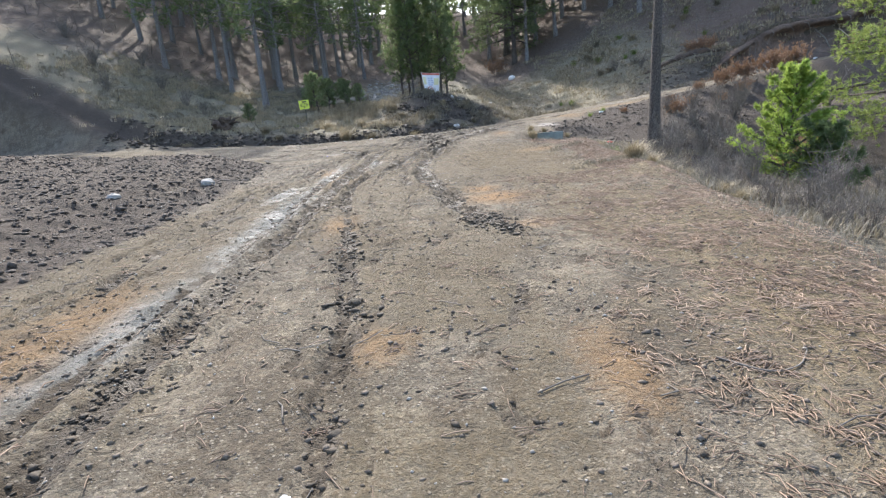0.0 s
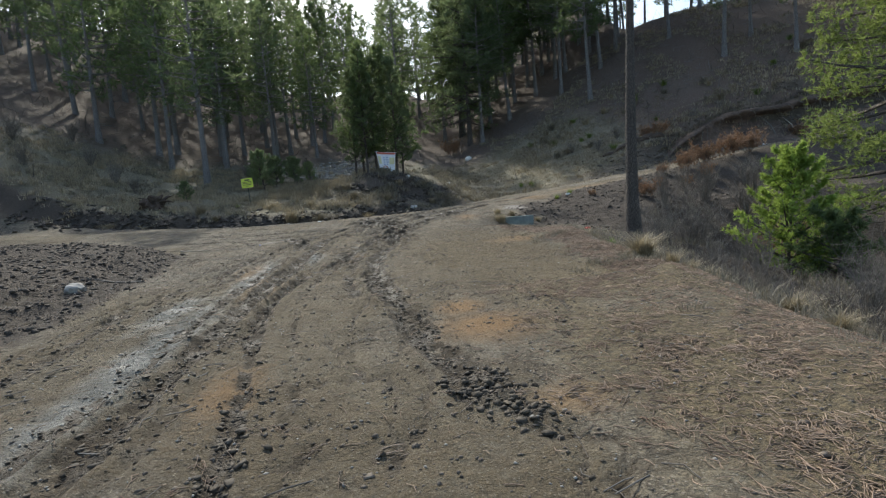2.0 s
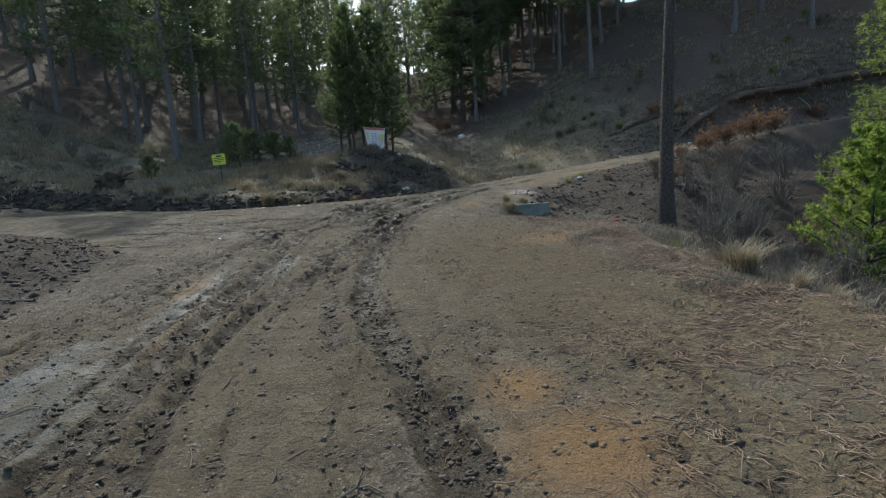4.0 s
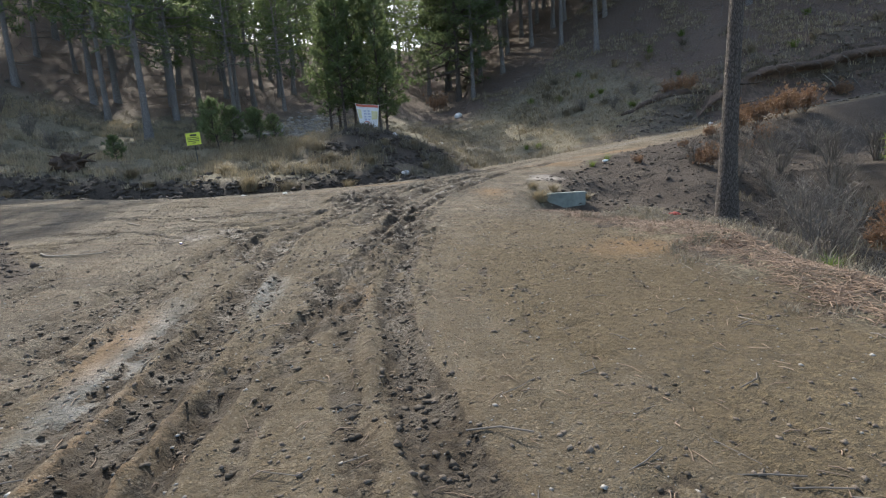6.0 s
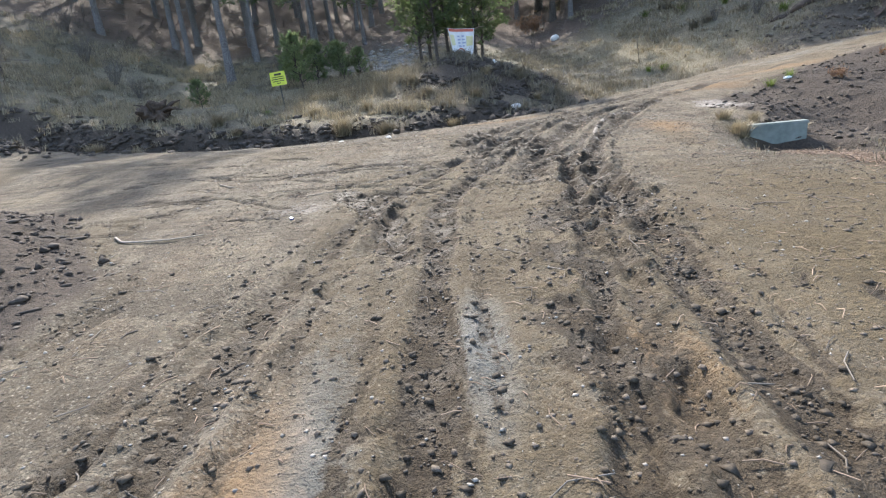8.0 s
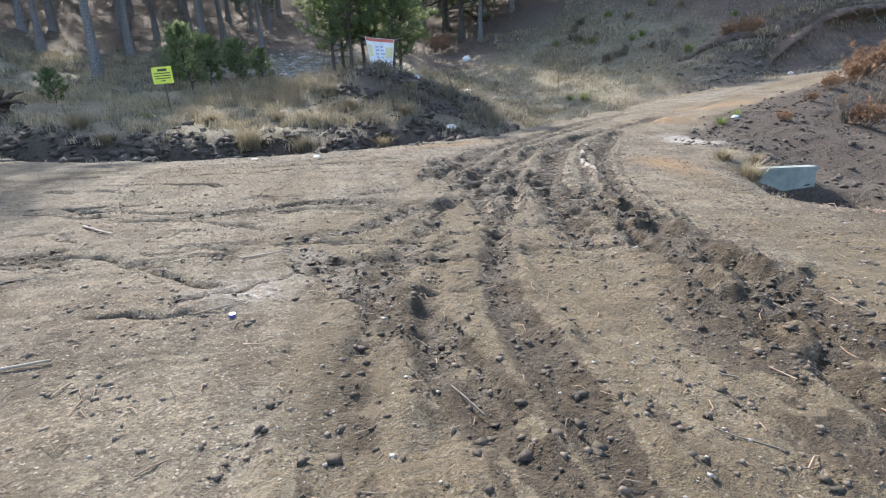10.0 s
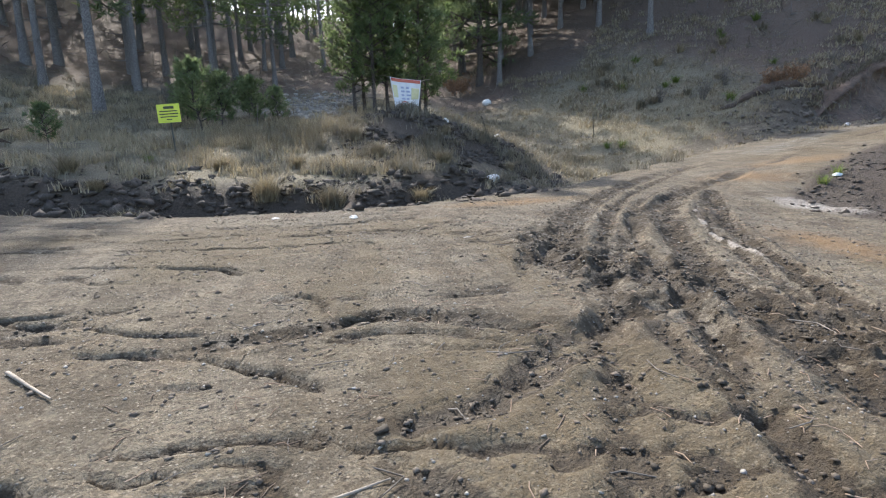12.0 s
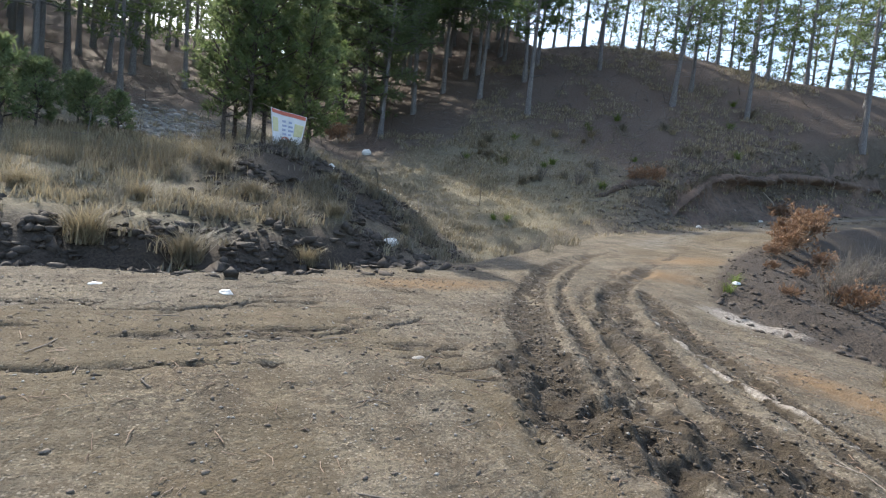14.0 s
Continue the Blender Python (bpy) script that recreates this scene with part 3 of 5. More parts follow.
    grass = field * (0.45 + 0.55 * fbm(x, y, 3.0, 3, 51)) * sstep(24, 14, x) * (1 - mound)
    grass = np.maximum(grass, 0.4 * slope_right * sstep(11, 6, x) * sstep(-0.5, 4, y) * fbm(x, y, 1.6, 2, 52) * 1.5)
    grass = np.maximum(grass, 0.6 * verge * sstep(0.45, 0.58, fbm(x, y, 0.9, 3, 58)))
    grass = np.maximum(grass, 0.5 * sstep(0.45, 0.6, fbm(x, y, 1.2, 3, 53)) * np.exp(-((x - 4.3) / 0.7) ** 2) * sstep(9, 14, y) * sstep(19, 17, y))
    forest = np.maximum(sstep(3.4, 5.5, s) * (1 - 0.8 * field * sstep(24, 14, x)), sstep(-8, -14, x) * sstep(-3, -6, s))
    litter = forest * (0.55 + 0.35 * fbm(x, y, 4.0, 3, 54))
    straw = sstep(0.4, 2.3, x + 0.9 * (fbm(x, y, 1.1, 3, 55) - 0.5)) * sstep(xr + 1.0, xr + 0.1, x) * sstep(11.5, 8.5, y - 0.3 * x)
    straw = straw * (0.35 + 0.65 * fbm(x, y, 0.8, 3, 56))
    pale = 0.9 * np.exp(-((x + 3.6) / 2.4) ** 2 - ((y - 45) / 4.5) ** 2) + 0.8 * np.exp(-((x - 5.2) / 0.6) ** 2 - ((y - 23.2) / 1.0) ** 2) + 0.35 * np.exp(-((x - 7) / 4) ** 2 - ((y - 40) / 4) ** 2)
    pale = pale + 0.5 * np.exp(-((x + 3.3) / 0.7) ** 2 - ((y - 16.9) / 0.5) ** 2)
    pale = np.maximum(pale, 0.9 * crest)
    grass = grass * (1 - np.clip(pale, 0, 1)) * (1 - 0.85 * ditch)
    ochre, grey = np.maximum(0.95 * blobs(x, y, OCHRE_SPOTS[:2]), 0.62 * blobs(x, y, OCHRE_SPOTS[2:])), 0.75 * blobs(x, y, GREY_SPOTS)
    grey = np.maximum(grey, 0.4 * sstep(1.2, 0.2, np.abs(s - 0.4)) * sstep(5, 12, x))
    rough = (0.03 * (fbm(x, y, 0.14, 3, 61) - 0.5) + 0.02 * (fbm(0.35 * x + 0.9 * y, 0.9 * x - 0.35 * y, 0.5, 3, 67) - 0.5)) * road + 0.05 * (fbm(x, y, 1.5, 3, 62) - 0.5)
    rough = rough + (1 - road) * (0.16 * (fbm(x, y, 0.8, 4, 63) - 0.5) + 0.30 * (fbm(x, y, 3.5, 3, 64) - 0.5) * sstep(1.0, 6.0, np.maximum(np.abs(s) - 2, 0)))
    rough = rough + 0.13 * soil * (fbm(x, y, 0.3, 3, 65) - 0.5)
    # overhanging lip along the top of the cut bank
    rough = rough + 0.5 * np.exp(-((s - 4.6) / 0.5) ** 2) * sstep(18, 23, x) * sstep(0.35, 0.6, fbm(x, y, 2.2, 2, 66))
    first = np.stack([mud, ochre * road, grey * road, soil], -1)
    second = np.stack([straw, grass, litter, np.clip(pale, 0, 1)], -1)
    damp = 0.8 * sstep(0.2, 1.4, x + 1.0 * (fbm(x, y, 1.6, 3, 59) - 0.5)) * sstep(7.5, 10, y) * sstep(19.0, 16.5, y + 0.4 * x) + 0.5 * sstep(0.5, 0.62, fbm(x, 0.6 * y, 1.9, 3, 60))
    third = np.clip(damp * road * sstep(1.0, 0.2, s), 0, 1)
    return relief * (np.abs(x) < 40) + rough, np.clip(first, 0, 1), np.clip(second, 0, 1), third


def raw_mesh(name, verts, faces):
    """A mesh from arrays of places and of equal-sided faces."""
    verts, faces = np.asarray(verts, np.float32), np.asarray(faces, np.int32)
    me = bpy.data.meshes.new(name)
    me.vertices.add(len(verts))
    me.vertices.foreach_set("co", verts.ravel())
    me.loops.add(faces.size)
    me.loops.foreach_set("vertex_index", faces.ravel())
    me.polygons.add(len(faces))
    me.polygons.foreach_set("loop_start", np.arange(0, faces.size, faces.shape[1], dtype=np.int32))
    me.update(calc_edges=True)
    return me


def mesh_part(name, verts, faces, material, parent=None, label="", smooth=False):
    me = raw_mesh(name, verts, faces)
    me.materials.append(material)
    if smooth:
        me.polygons.foreach_set("use_smooth", np.ones(len(me.polygons), bool))
    ob = new(name, me)
    if parent is not None:
        ob.parent = parent
    if label:
        tagged(ob, label)
    return ob


def spread(fine_from, fine_to, step, far, growth, growth_low):
    """Grid lines: even inside, wider and wider outside."""
    lines = list(np.arange(fine_from, fine_to, step))
    g, v = step, lines[-1]
    while v < far:
        g *= growth
        v += g
        lines.append(v)
    g, v = step, lines[0]
    while v > -far:
        g *= growth_low
        v -= g
        lines.insert(0, v)
    return np.array(lines)


GX = spread(-5.6, 2.9, 0.038, 420, 1.045, 1.045)
GY = spread(1.0, 25.5, 0.04, 420, 1.03, 1.15)
GY = np.concatenate([GY[GY < 15.6], np.arange(15.62, 24.2, 0.025), GY[GY > 24.21]])
XX, YY = np.meshgrid(GX, GY)
small, cover_a, cover_b, cover_c = covers(XX.ravel(), YY.ravel())
ZZ = land(XX.ravel(), YY.ravel()) + small
index = np.arange(XX.size).reshape(XX.shape)
quads = np.stack([index[:-1, :-1], index[:-1, 1:], index[1:, 1:], index[1:, :-1]], -1).reshape(-1, 4)
ground = mesh_part("ground", np.stack([XX.ravel(), YY.ravel(), ZZ], -1), quads, EARTH, smooth=True)
for key, values in (("cover_a", cover_a), ("cover_b", cover_b)):
    layer = ground.data.color_attributes.new(key, "FLOAT_COLOR", "POINT")
    layer.data.foreach_set("color", values.astype(np.float32).ravel())
ground.data.attributes.new("cover_c", "FLOAT", "POINT").data.foreach_set("value", cover_c.astype(np.float32))


def cell(x, y):
    """Grid row and column below a place, and how far it lies into that cell."""
    i, j = np.clip(np.searchsorted(GX, x) - 1, 0, len(GX) - 2), np.clip(np.searchsorted(GY, y) - 1, 0, len(GY) - 2)
    return i, j, (x - GX[i]) / (GX[i + 1] - GX[i]), (y - GY[j]) / (GY[j + 1] - GY[j])


def on_ground(x, y):
    """Heights of the finished ground sheet."""
    i, j, u, v = cell(x, y)
    z = ZZ.reshape(XX.shape)
    return (z[j, i] * (1 - u) + z[j, i + 1] * u) * (1 - v) + (z[j + 1, i] * (1 - u) + z[j + 1, i + 1] * u) * v


def ground_z(x, y):
    return float(on_ground(np.array([x]), np.array([y]))[0])


tagged(ground, "rutted brown dirt road and forest hillside with mud, dry grass and litter", "ground", kind="structure")

# ---- trees ----
def unit(v):
    return v / (np.linalg.norm(v, axis=-1, keepdims=True) + 1e-9)


def tube(points, radii, sides=6):
    """Places and faces of a tapering tube along a line of points."""
    p, r = np.asarray(points, float), np.asarray(radii, float)
    way = unit(np.gradient(p, axis=0))
    ref = np.where(np.abs(way[:, 2:3]) > 0.8, np.array([[1.0, 0, 0]]), np.array([[0, 0, 1.0]]))
    a = unit(np.cross(way, ref))
    b = np.cross(way, a)
    ang = np.linspace(0, 2 * math.pi, sides, endpoint=False)
    ring = p[:, None] + r[:, None, None] * (np.cos(ang)[None, :, None] * a[:, None] + np.sin(ang)[None, :, None] * b[:, None])
    k = len(p)
    i, j = np.meshgrid(np.arange(k - 1), np.arange(sides), indexing="ij")
    j2 = (j + 1) % sides
    faces = np.stack([i * sides + j, i * sides + j2, (i + 1) * sides + j2, (i + 1) * sides + j], -1).reshape(-1, 4)
    return ring.reshape(-1, 3), faces


def joined(pieces):
    verts, faces, start = [], [], 0
    for v, f in pieces:
        verts.append(v)
        faces.append(f + start)
        start += len(v)
    return np.concatenate(verts), np.concatenate(faces)


def tufts(rng, centres, axes, count, length, width, fan=0.8):
    """Sprays of narrow needle-like triangles: one spray at each centre, round its axis."""
    c = np.repeat(centres, count, 0)
    d = unit(np.repeat(unit(axes), count, 0) + fan * rng.normal(size=(len(c), 3)))
    n = length * rng.uniform(0.6, 1.15, (len(c), 1))
    w = unit(np.cross(d, rng.normal(size=d.shape))) * width * rng.uniform(0.6, 1.3, (len(c), 1))
    verts = np.stack([c - w, c + w, c + d * n], 1).reshape(-1, 3)
    return verts, np.arange(len(verts)).reshape(-1, 3)


def blades(rng, roots, count, tall, wide, lean=0.5, clump=0.08):
    """Bent grass blades, two triangles each, at every root."""
    c = np.repeat(np.asarray(roots, float), count, 0) + np.concatenate([rng.normal(size=(len(roots) * count, 2)) * clump, np.zeros((len(roots) * count, 1))], 1)
    n = len(c)
    az = rng.uniform(0, 2 * math.pi, n)
    out = np.stack([np.cos(az), np.sin(az), np.zeros(n)], -1)
    side = np.stack([-np.sin(az), np.cos(az), np.zeros(n)], -1) * (wide * rng.uniform(0.6, 1.3, n))[:, None]
    h = tall * rng.uniform(0.45, 1.15, n)[:, None]
    tip_out = out * h * lean * rng.uniform(0.2, 1.6, n)[:, None]
    up = np.array([[0, 0, 1.0]])
    mid = c + up * h * 0.6 + tip_out * 0.35
    verts = np.stack([c - side, c + side, mid + side * 0.7, mid - side * 0.7, c + up * h * 0.92 + tip_out], 1).reshape(-1, 3)
    base = np.arange(n)[:, None] * 5
    faces = np.concatenate([base + np.array([[0, 1, 2]]), base + np.array([[0, 2, 3]]), base + np.array([[3, 2, 4]])])
    return verts, faces


def pine(seed, tall, crown_from, reach, limbs, sprays, count, needle, radius, bark, green, label, category="pine tree", group="", name="pine_tree", droop=0.15, dead=8, flat=0.35, lean=0.25, top=0.35):
    """A pine: a leaning tapered trunk with limbs, and a layered crown of needle sprays."""
    rng = np.random.default_rng(seed)
    k = 12
    u = np.linspace(0, 1, k)
    bend = rng.normal(size=2) * lean
    wave = rng.uniform(0, 6, 2)
    axis = np.stack([bend[0] * u ** 1.5 + 0.05 * np.sin(5 * u + wave[0]), bend[1] * u ** 1.5 + 0.05 * np.sin(4 * u + wave[1]), tall * u], -1)
    rad = radius * (1 - 0.88 * u) * (1 + 0.45 * np.exp(-u * 30))
    axis[0, 2] = -0.25
    wood = [tube(axis, rad, 9)]
    where, ways = [], []
    for i in range(limbs + dead):
        living = i < limbs
        f = crown_from + (0.98 - crown_from) * ((i + rng.uniform(0, 1)) / limbs) if living else rng.uniform(0.35 * crown_from, crown_from + 0.05)
        base = np.array([np.interp(f, u, axis[:, m]) for m in range(3)])
        g = (f - crown_from) / (1 - crown_from)
        size = reach * (max(1 - g, 0) ** 0.75 * min(1, 0.55 + 2.2 * max(g, 0)) + top * 0.25) * rng.uniform(0.55, 1.15) if living else reach * rng.uniform(0.1, 0.35)
        az = i * 2.4 + rng.uniform(-0.5, 0.5)
        rise = (-droop + 0.75 * g ** 1.5 + rng.uniform(-0.1, 0.15)) if living else rng.uniform(-0.3, 0.1)
        out = np.array([math.cos(az), math.sin(az), rise])
        v = np.linspace(0, 1, 4)[:, None]
        line = base + out * size * v + np.array([[0, 0, 1.0]]) * (0.12 * size * v ** 2)
        r0 = 0.022 * size + 0.012
        wood.append(tube(line, r0 * np.array([1, 0.75, 0.5, 0.15]), 3))
        if living:
            t = rng.uniform(0.22, 1.0, sprays) ** 0.75
            along_limb = np.stack([np.interp(t, v[:, 0], line[:, m]) for m in range(3)], -1)
            across = np.array([-math.sin(az), math.cos(az), 0])
            off = rng.normal(size=(sprays, 1)) * 0.24 * size * (1.15 - 0.75 * t[:, None])
            along_limb = along_limb + across * off + np.array([[0, 0, 1.0]]) * rng.normal(size=(sprays, 1)) * flat * needle
            where.append(along_limb)
            ways.append(out * np.array([1, 1, 0]) + across * np.sign(off) * 0.6 + np.array([[0, 0, 0.55]]))
    where.append(axis[-1] + rng.normal(size=(sprays, 3)) * np.array([0.25, 0.25, 0.35]) * needle * 1.5)
    ways.append(np.tile(np.array([[0, 0, 1.0]]), (sprays, 1)))
    root = tagged(new(name), label, category, group)
    v, f = joined(wood)
    mesh_part("trunk", v, f, bark, root, smooth=True)
    v, f = tufts(rng, np.concatenate(where), np.concatenate(ways), count, needle, needle * 0.085)
    mesh_part("crown", v, f, green, root)
    return root


def stand(thing, x, y, turn=0.0, size=1.0, sink=0.05, lean=(0, 0)):
    """Sets a new thing down on the ground."""
    thing.matrix_world = pose(x, y, ground_z(x, y) - sink, lean[0], lean[1], turn) @ Matrix.Scale(size, 4)
    return thing


def stand_copy(thing, x, y, turn=0.0, size=1.0, sink=0.05, lean=(0, 0)):
    return copy_thing(thing, pose(x, y, ground_z(x, y) - sink, lean[0], lean[1], turn) @ Matrix.Scale(size / thing.scale[0], 4))


chance = random.Random(4)
tall_label = "tall grey-barked pine with bare lower trunk on the forest slope"
FOREST = [pine(10 + i, 15.5 + i, 0.24 + 0.05 * i, 3.9 - 0.2 * i, 50, 15, 5, 0.52, 0.2, BARK, NEEDLES if i % 2 else NEEDLES_DARK, tall_label, "pine tree", "pines of the forest slope") for i in range(4)]
SLIM = [pine(20 + i, 14 + i, 0.30, 2.9, 40, 15, 6, 0.45, 0.19, BARK, NEEDLES_DARK if i == 1 else NEEDLES, "slender pine with sparse crown on the hillside ridge", "pine tree", "pines of the ridge", dead=14, droop=0.05) for i in range(3)]
FAR = [pine(26 + i, 15 + i, 0.15, 3.6, 34, 13, 3, 0.85, 0.2, BARK, NEEDLES if i else NEEDLES_DARK, "distant green pine in the woods behind", "pine tree", "pines of the far woods", dead=2) for i in range(2)]
HILL = [pine(35 + i, 17 + i, 0.36, 4.0, 56, 24, 6, 0.5, 0.2, BARK, NEEDLES if i else NEEDLES_DARK, "tall pine with dense dark green crown on the hillside", "pine tree", "pines of the hillside", dead=10) for i in range(2)]
FULL = pine(30, 18, 0.13, 6.2, 60, 40, 7, 0.5, 0.25, BARK_DARK, NEEDLES, "broad sunlit pine with layered branches on the slope", "pine tree", "pines of the forest slope", droop=0.25)


def forest_tree(x, y, size=1.0, kinds=None):
    """A further pine, of one of the kinds; the first of each kind is moved instead of copied."""
    kind = chance.choice(kinds or FOREST)
    fresh = not kind.get("placed")
    kind["placed"] = 1
    return (stand if fresh else stand_copy)(kind, x, y, chance.uniform(0, 360), size, 0.1, (chance.uniform(-2, 2), chance.uniform(-2, 2)))


# trees that stand clear on the slopes: x, y, size
for x, y, size in [(-12.2, 40.7, 1.05), (-25, 55.9, 1), (-22, 47, 1), (-29, 57, 1), (-13.8, 51, 1), (-13.3, 56, 1), (-9.9, 54.3, 0.85), (-9, 57, 1), (-13.2, 49, 0.9), (-16.5, 46, 0.9), (-18, 52, 1.1), (-6, 62, 1)]:
    forest_tree(x, y, size)
for x, y, size in [(10.3, 55.2, 0.9), (9.8, 63.8, 1), (19.5, 56.8, 0.95), (17.9, 60.6, 1), (16.8, 66.3, 1), (19.9, 50.4, 1), (14, 58, 1), (24, 57, 1), (22, 62, 1), (13, 66, 1), (12.6, 61.5, 1), (16, 63, 1.05), (20.5, 66, 1), (25.5, 64, 1), (27, 59.5, 0.95), (7.6, 64, 1.05), (11, 70, 1.1), (18, 71, 1.1)]:
    forest_tree(x, y, size, HILL)
FULL["placed"] = 1
stand(FULL, 9.4, 57.4, 40, 1.0)
ridge = [(30.7, 54.9), (30.8, 46.5), (34.3, 47.8), (34.4, 42.7), (40.8, 37.8)]
for bearing, far in [(31, 57), (34, 61), (36, 55), (38, 62), (41, 58), (42.5, 64), (45, 56), (46.5, 61), (48, 66), (50, 58), (52, 63), (54, 57.5), (55.2, 66), (57, 60), (58.5, 55), (60, 64), (61.5, 59), (63, 67), (64.5, 61), (66, 57), (67.5, 66), (69, 62), (71, 68), (73, 64), (76, 66)]:
    ridge.append((-3.5 + far * math.sin(radians(bearing)), 18.3 + far * math.cos(radians(bearing))))
for bearing, far in [(25, 52), (27, 57), (29, 50), (31.5, 64), (33, 53), (35, 66), (39.5, 67), (43.5, 70), (47, 71), (51, 69), (53, 71), (56, 72), (59.5, 71), (62, 73), (65, 73), (68, 74), (28, 66), (26, 62), (32, 59), (21, 62), (23, 68), (24.5, 75), (20, 72), (27, 78), (30, 72), (31, 80), (33.5, 75), (22, 56), (18, 66)]:
    ridge.append((-3.5 + far * math.sin(radians(bearing)), 18.3 + far * math.cos(radians(bearing))))
for x, y in ridge:
    forest_tree(x, y, chance.uniform(0.8, 1.1), SLIM if math.atan2(x + 3.5, y - 18.3) > radians(35) else HILL)
# the woods behind, set out at random with a least distance
placed = [(-12.2, 40.7), (9.4, 57.4)]
for _ in range(2500):
    x, y = chance.uniform(-66, 24), chance.uniform(36, 112)
    if x > -6 and y < 60 + max(0, x - 3) * 0.5 or (x > -16 and y < 50) or (x < -16 and y < 45 - 0.2 * x) or (x > 15 and y < 62):
        continue
    if y > 30 and all((x - a) ** 2 + (y - b) ** 2 > (20 if y < 66 else 22) for a, b in placed) and len(placed) < 300:
        placed.append((x, y))
        forest_tree(x, y, chance.uniform(0.75, 1.15), FAR if y > 66 or x < -36 else FOREST + ([FULL] if x > -8 else []))
# lone pine trunk by the gully
lone = pine(41, 15, 0.52, 2.3, 36, 16, 7, 0.36, 0.21, BARK_DARK, NEEDLES, "dark rough-barked pine standing alone beside the gully", dead=10, lean=0.3)
stand(lone, 8.05, 18.85, 200, 1.0, 0.15, (0.6, -0.8))
side_pine = pine(42, 13, 0.14, 4.3, 56, 90, 10, 0.22, 0.2, BARK_DARK, NEEDLES_SIDE, "bushy bright green pine with low sweeping branches beside the gully", droop=0.3, flat=1.1)
stand(side_pine, 17.8, 19.3, 0, 1.0, 0.15)
# close group round the banner on the mound
for i, (x, y, tall) in enumerate([(-1.75, 38.9, 7.2), (-1.0, 38.3, 8.6), (-0.35, 38.9, 8.0), (0.3, 39.3, 8.9), (1.0, 38.8, 8.0), (1.5, 39.6, 6.6), (-1.3, 39.8, 8.4)]):
    bushy = pine(50 + i, tall, 0.17, 1.7, 50, 17, 8, 0.30, 0.085, BARK_DARK, NEEDLES_DARK if i % 2 else NEEDLES, "slim dense dark green pine in the group on the mound", "pine tree", "pines round the banner", droop=-0.25, dead=5, lean=0.12)
    stand(bushy, x, y, 30 * i, 1.0, 0.08)

# ---- loose cover that nobody could count ----
dice = np.random.default_rng(77)
ICO_V = np.array([(0, 0, -1), (0.72, -0.53, -0.45), (-0.28, -0.85, -0.45), (-0.89, 0, -0.45), (-0.28, 0.85, -0.45), (0.72, 0.53, -0.45), (0.28, -0.85, 0.45), (-0.72, -0.53, 0.45), (-0.72, 0.53, 0.45), (0.28, 0.85, 0.45), (0.89, 0, 0.45), (0, 0, 1)])
ICO_F = np.array([(0, 1, 2), (1, 0, 5), (0, 2, 3), (0, 3, 4), (0, 4, 5), (1, 5, 10), (2, 1, 6), (3, 2, 7), (4, 3, 8), (5, 4, 9), (1, 10, 6), (2, 6, 7), (3, 7, 8), (4, 8, 9), (5, 9, 10), (6, 10, 11), (7, 6, 11), (8, 7, 11), (9, 8, 11), (10, 9, 11)])


def scatter(box, tries, weight, top):
    """Places in a box, kept by their weight, at most top of them."""
    x, y = dice.uniform(box[0], box[1], tries), dice.uniform(box[2], box[3], tries)
    i, j, u, v = cell(x, y)
    k = (j + (v > 0.5)) * len(GX) + i + (u > 0.5)
    keep = np.nonzero(dice.uniform(0, 1, tries) < weight(x, y, cover_a[k], cover_b[k]))[0][:top]
    return np.stack([x[keep], y[keep], on_ground(x[keep], y[keep])], -1)


OCTA_V = np.array([(1, 0, 0), (0, 1, 0), (-1, 0, 0), (0, -1, 0), (0.2, 0.1, 1), (0, 0, -0.7)])
OCTA_F = np.array([(0, 1, 4), (1, 2, 4), (2, 3, 4), (3, 0, 4), (1, 0, 5), (2, 1, 5), (3, 2, 5), (0, 3, 5)])


def chips_mesh(places, low, high, squash=0.6, jag=0.3, skew=3.0):
    """As lumps_mesh(), with eight faces each, for the very small ones."""
    return lumps_mesh(places, low, high, squash, jag, skew, OCTA_V, OCTA_F)


def lumps_mesh(places, low, high, squash=0.65, jag=0.28, skew=2.2, form=ICO_V, sides=ICO_F):
    """Many small uneven lumps lying on the ground."""
    n = len(places)
    size = low + (high - low) * dice.uniform(0, 1, n) ** skew
    turn = dice.uniform(0, 2 * math.pi, n)
    v = form[None] * (1 + jag * dice.normal(size=(n, len(form), 1))) * np.stack([dice.uniform(0.7, 1.3, n), dice.uniform(0.7, 1.3, n), squash * dice.uniform(0.7, 1.3, n)], -1)[:, None]
    c, s = np.cos(turn)[:, None], np.sin(turn)[:, None]
    v = np.stack([v[..., 0] * c - v[..., 1] * s, v[..., 0] * s + v[..., 1] * c, v[..., 2]], -1) * size[:, None, None]
    v = v + places[:, None] + np.array([0, 0, 1.0]) * (0.25 * squash * size)[:, None, None]
    return v.reshape(-1, 3), (sides[None] + len(form) * np.arange(n)[:, None, None]).reshape(-1, 3)


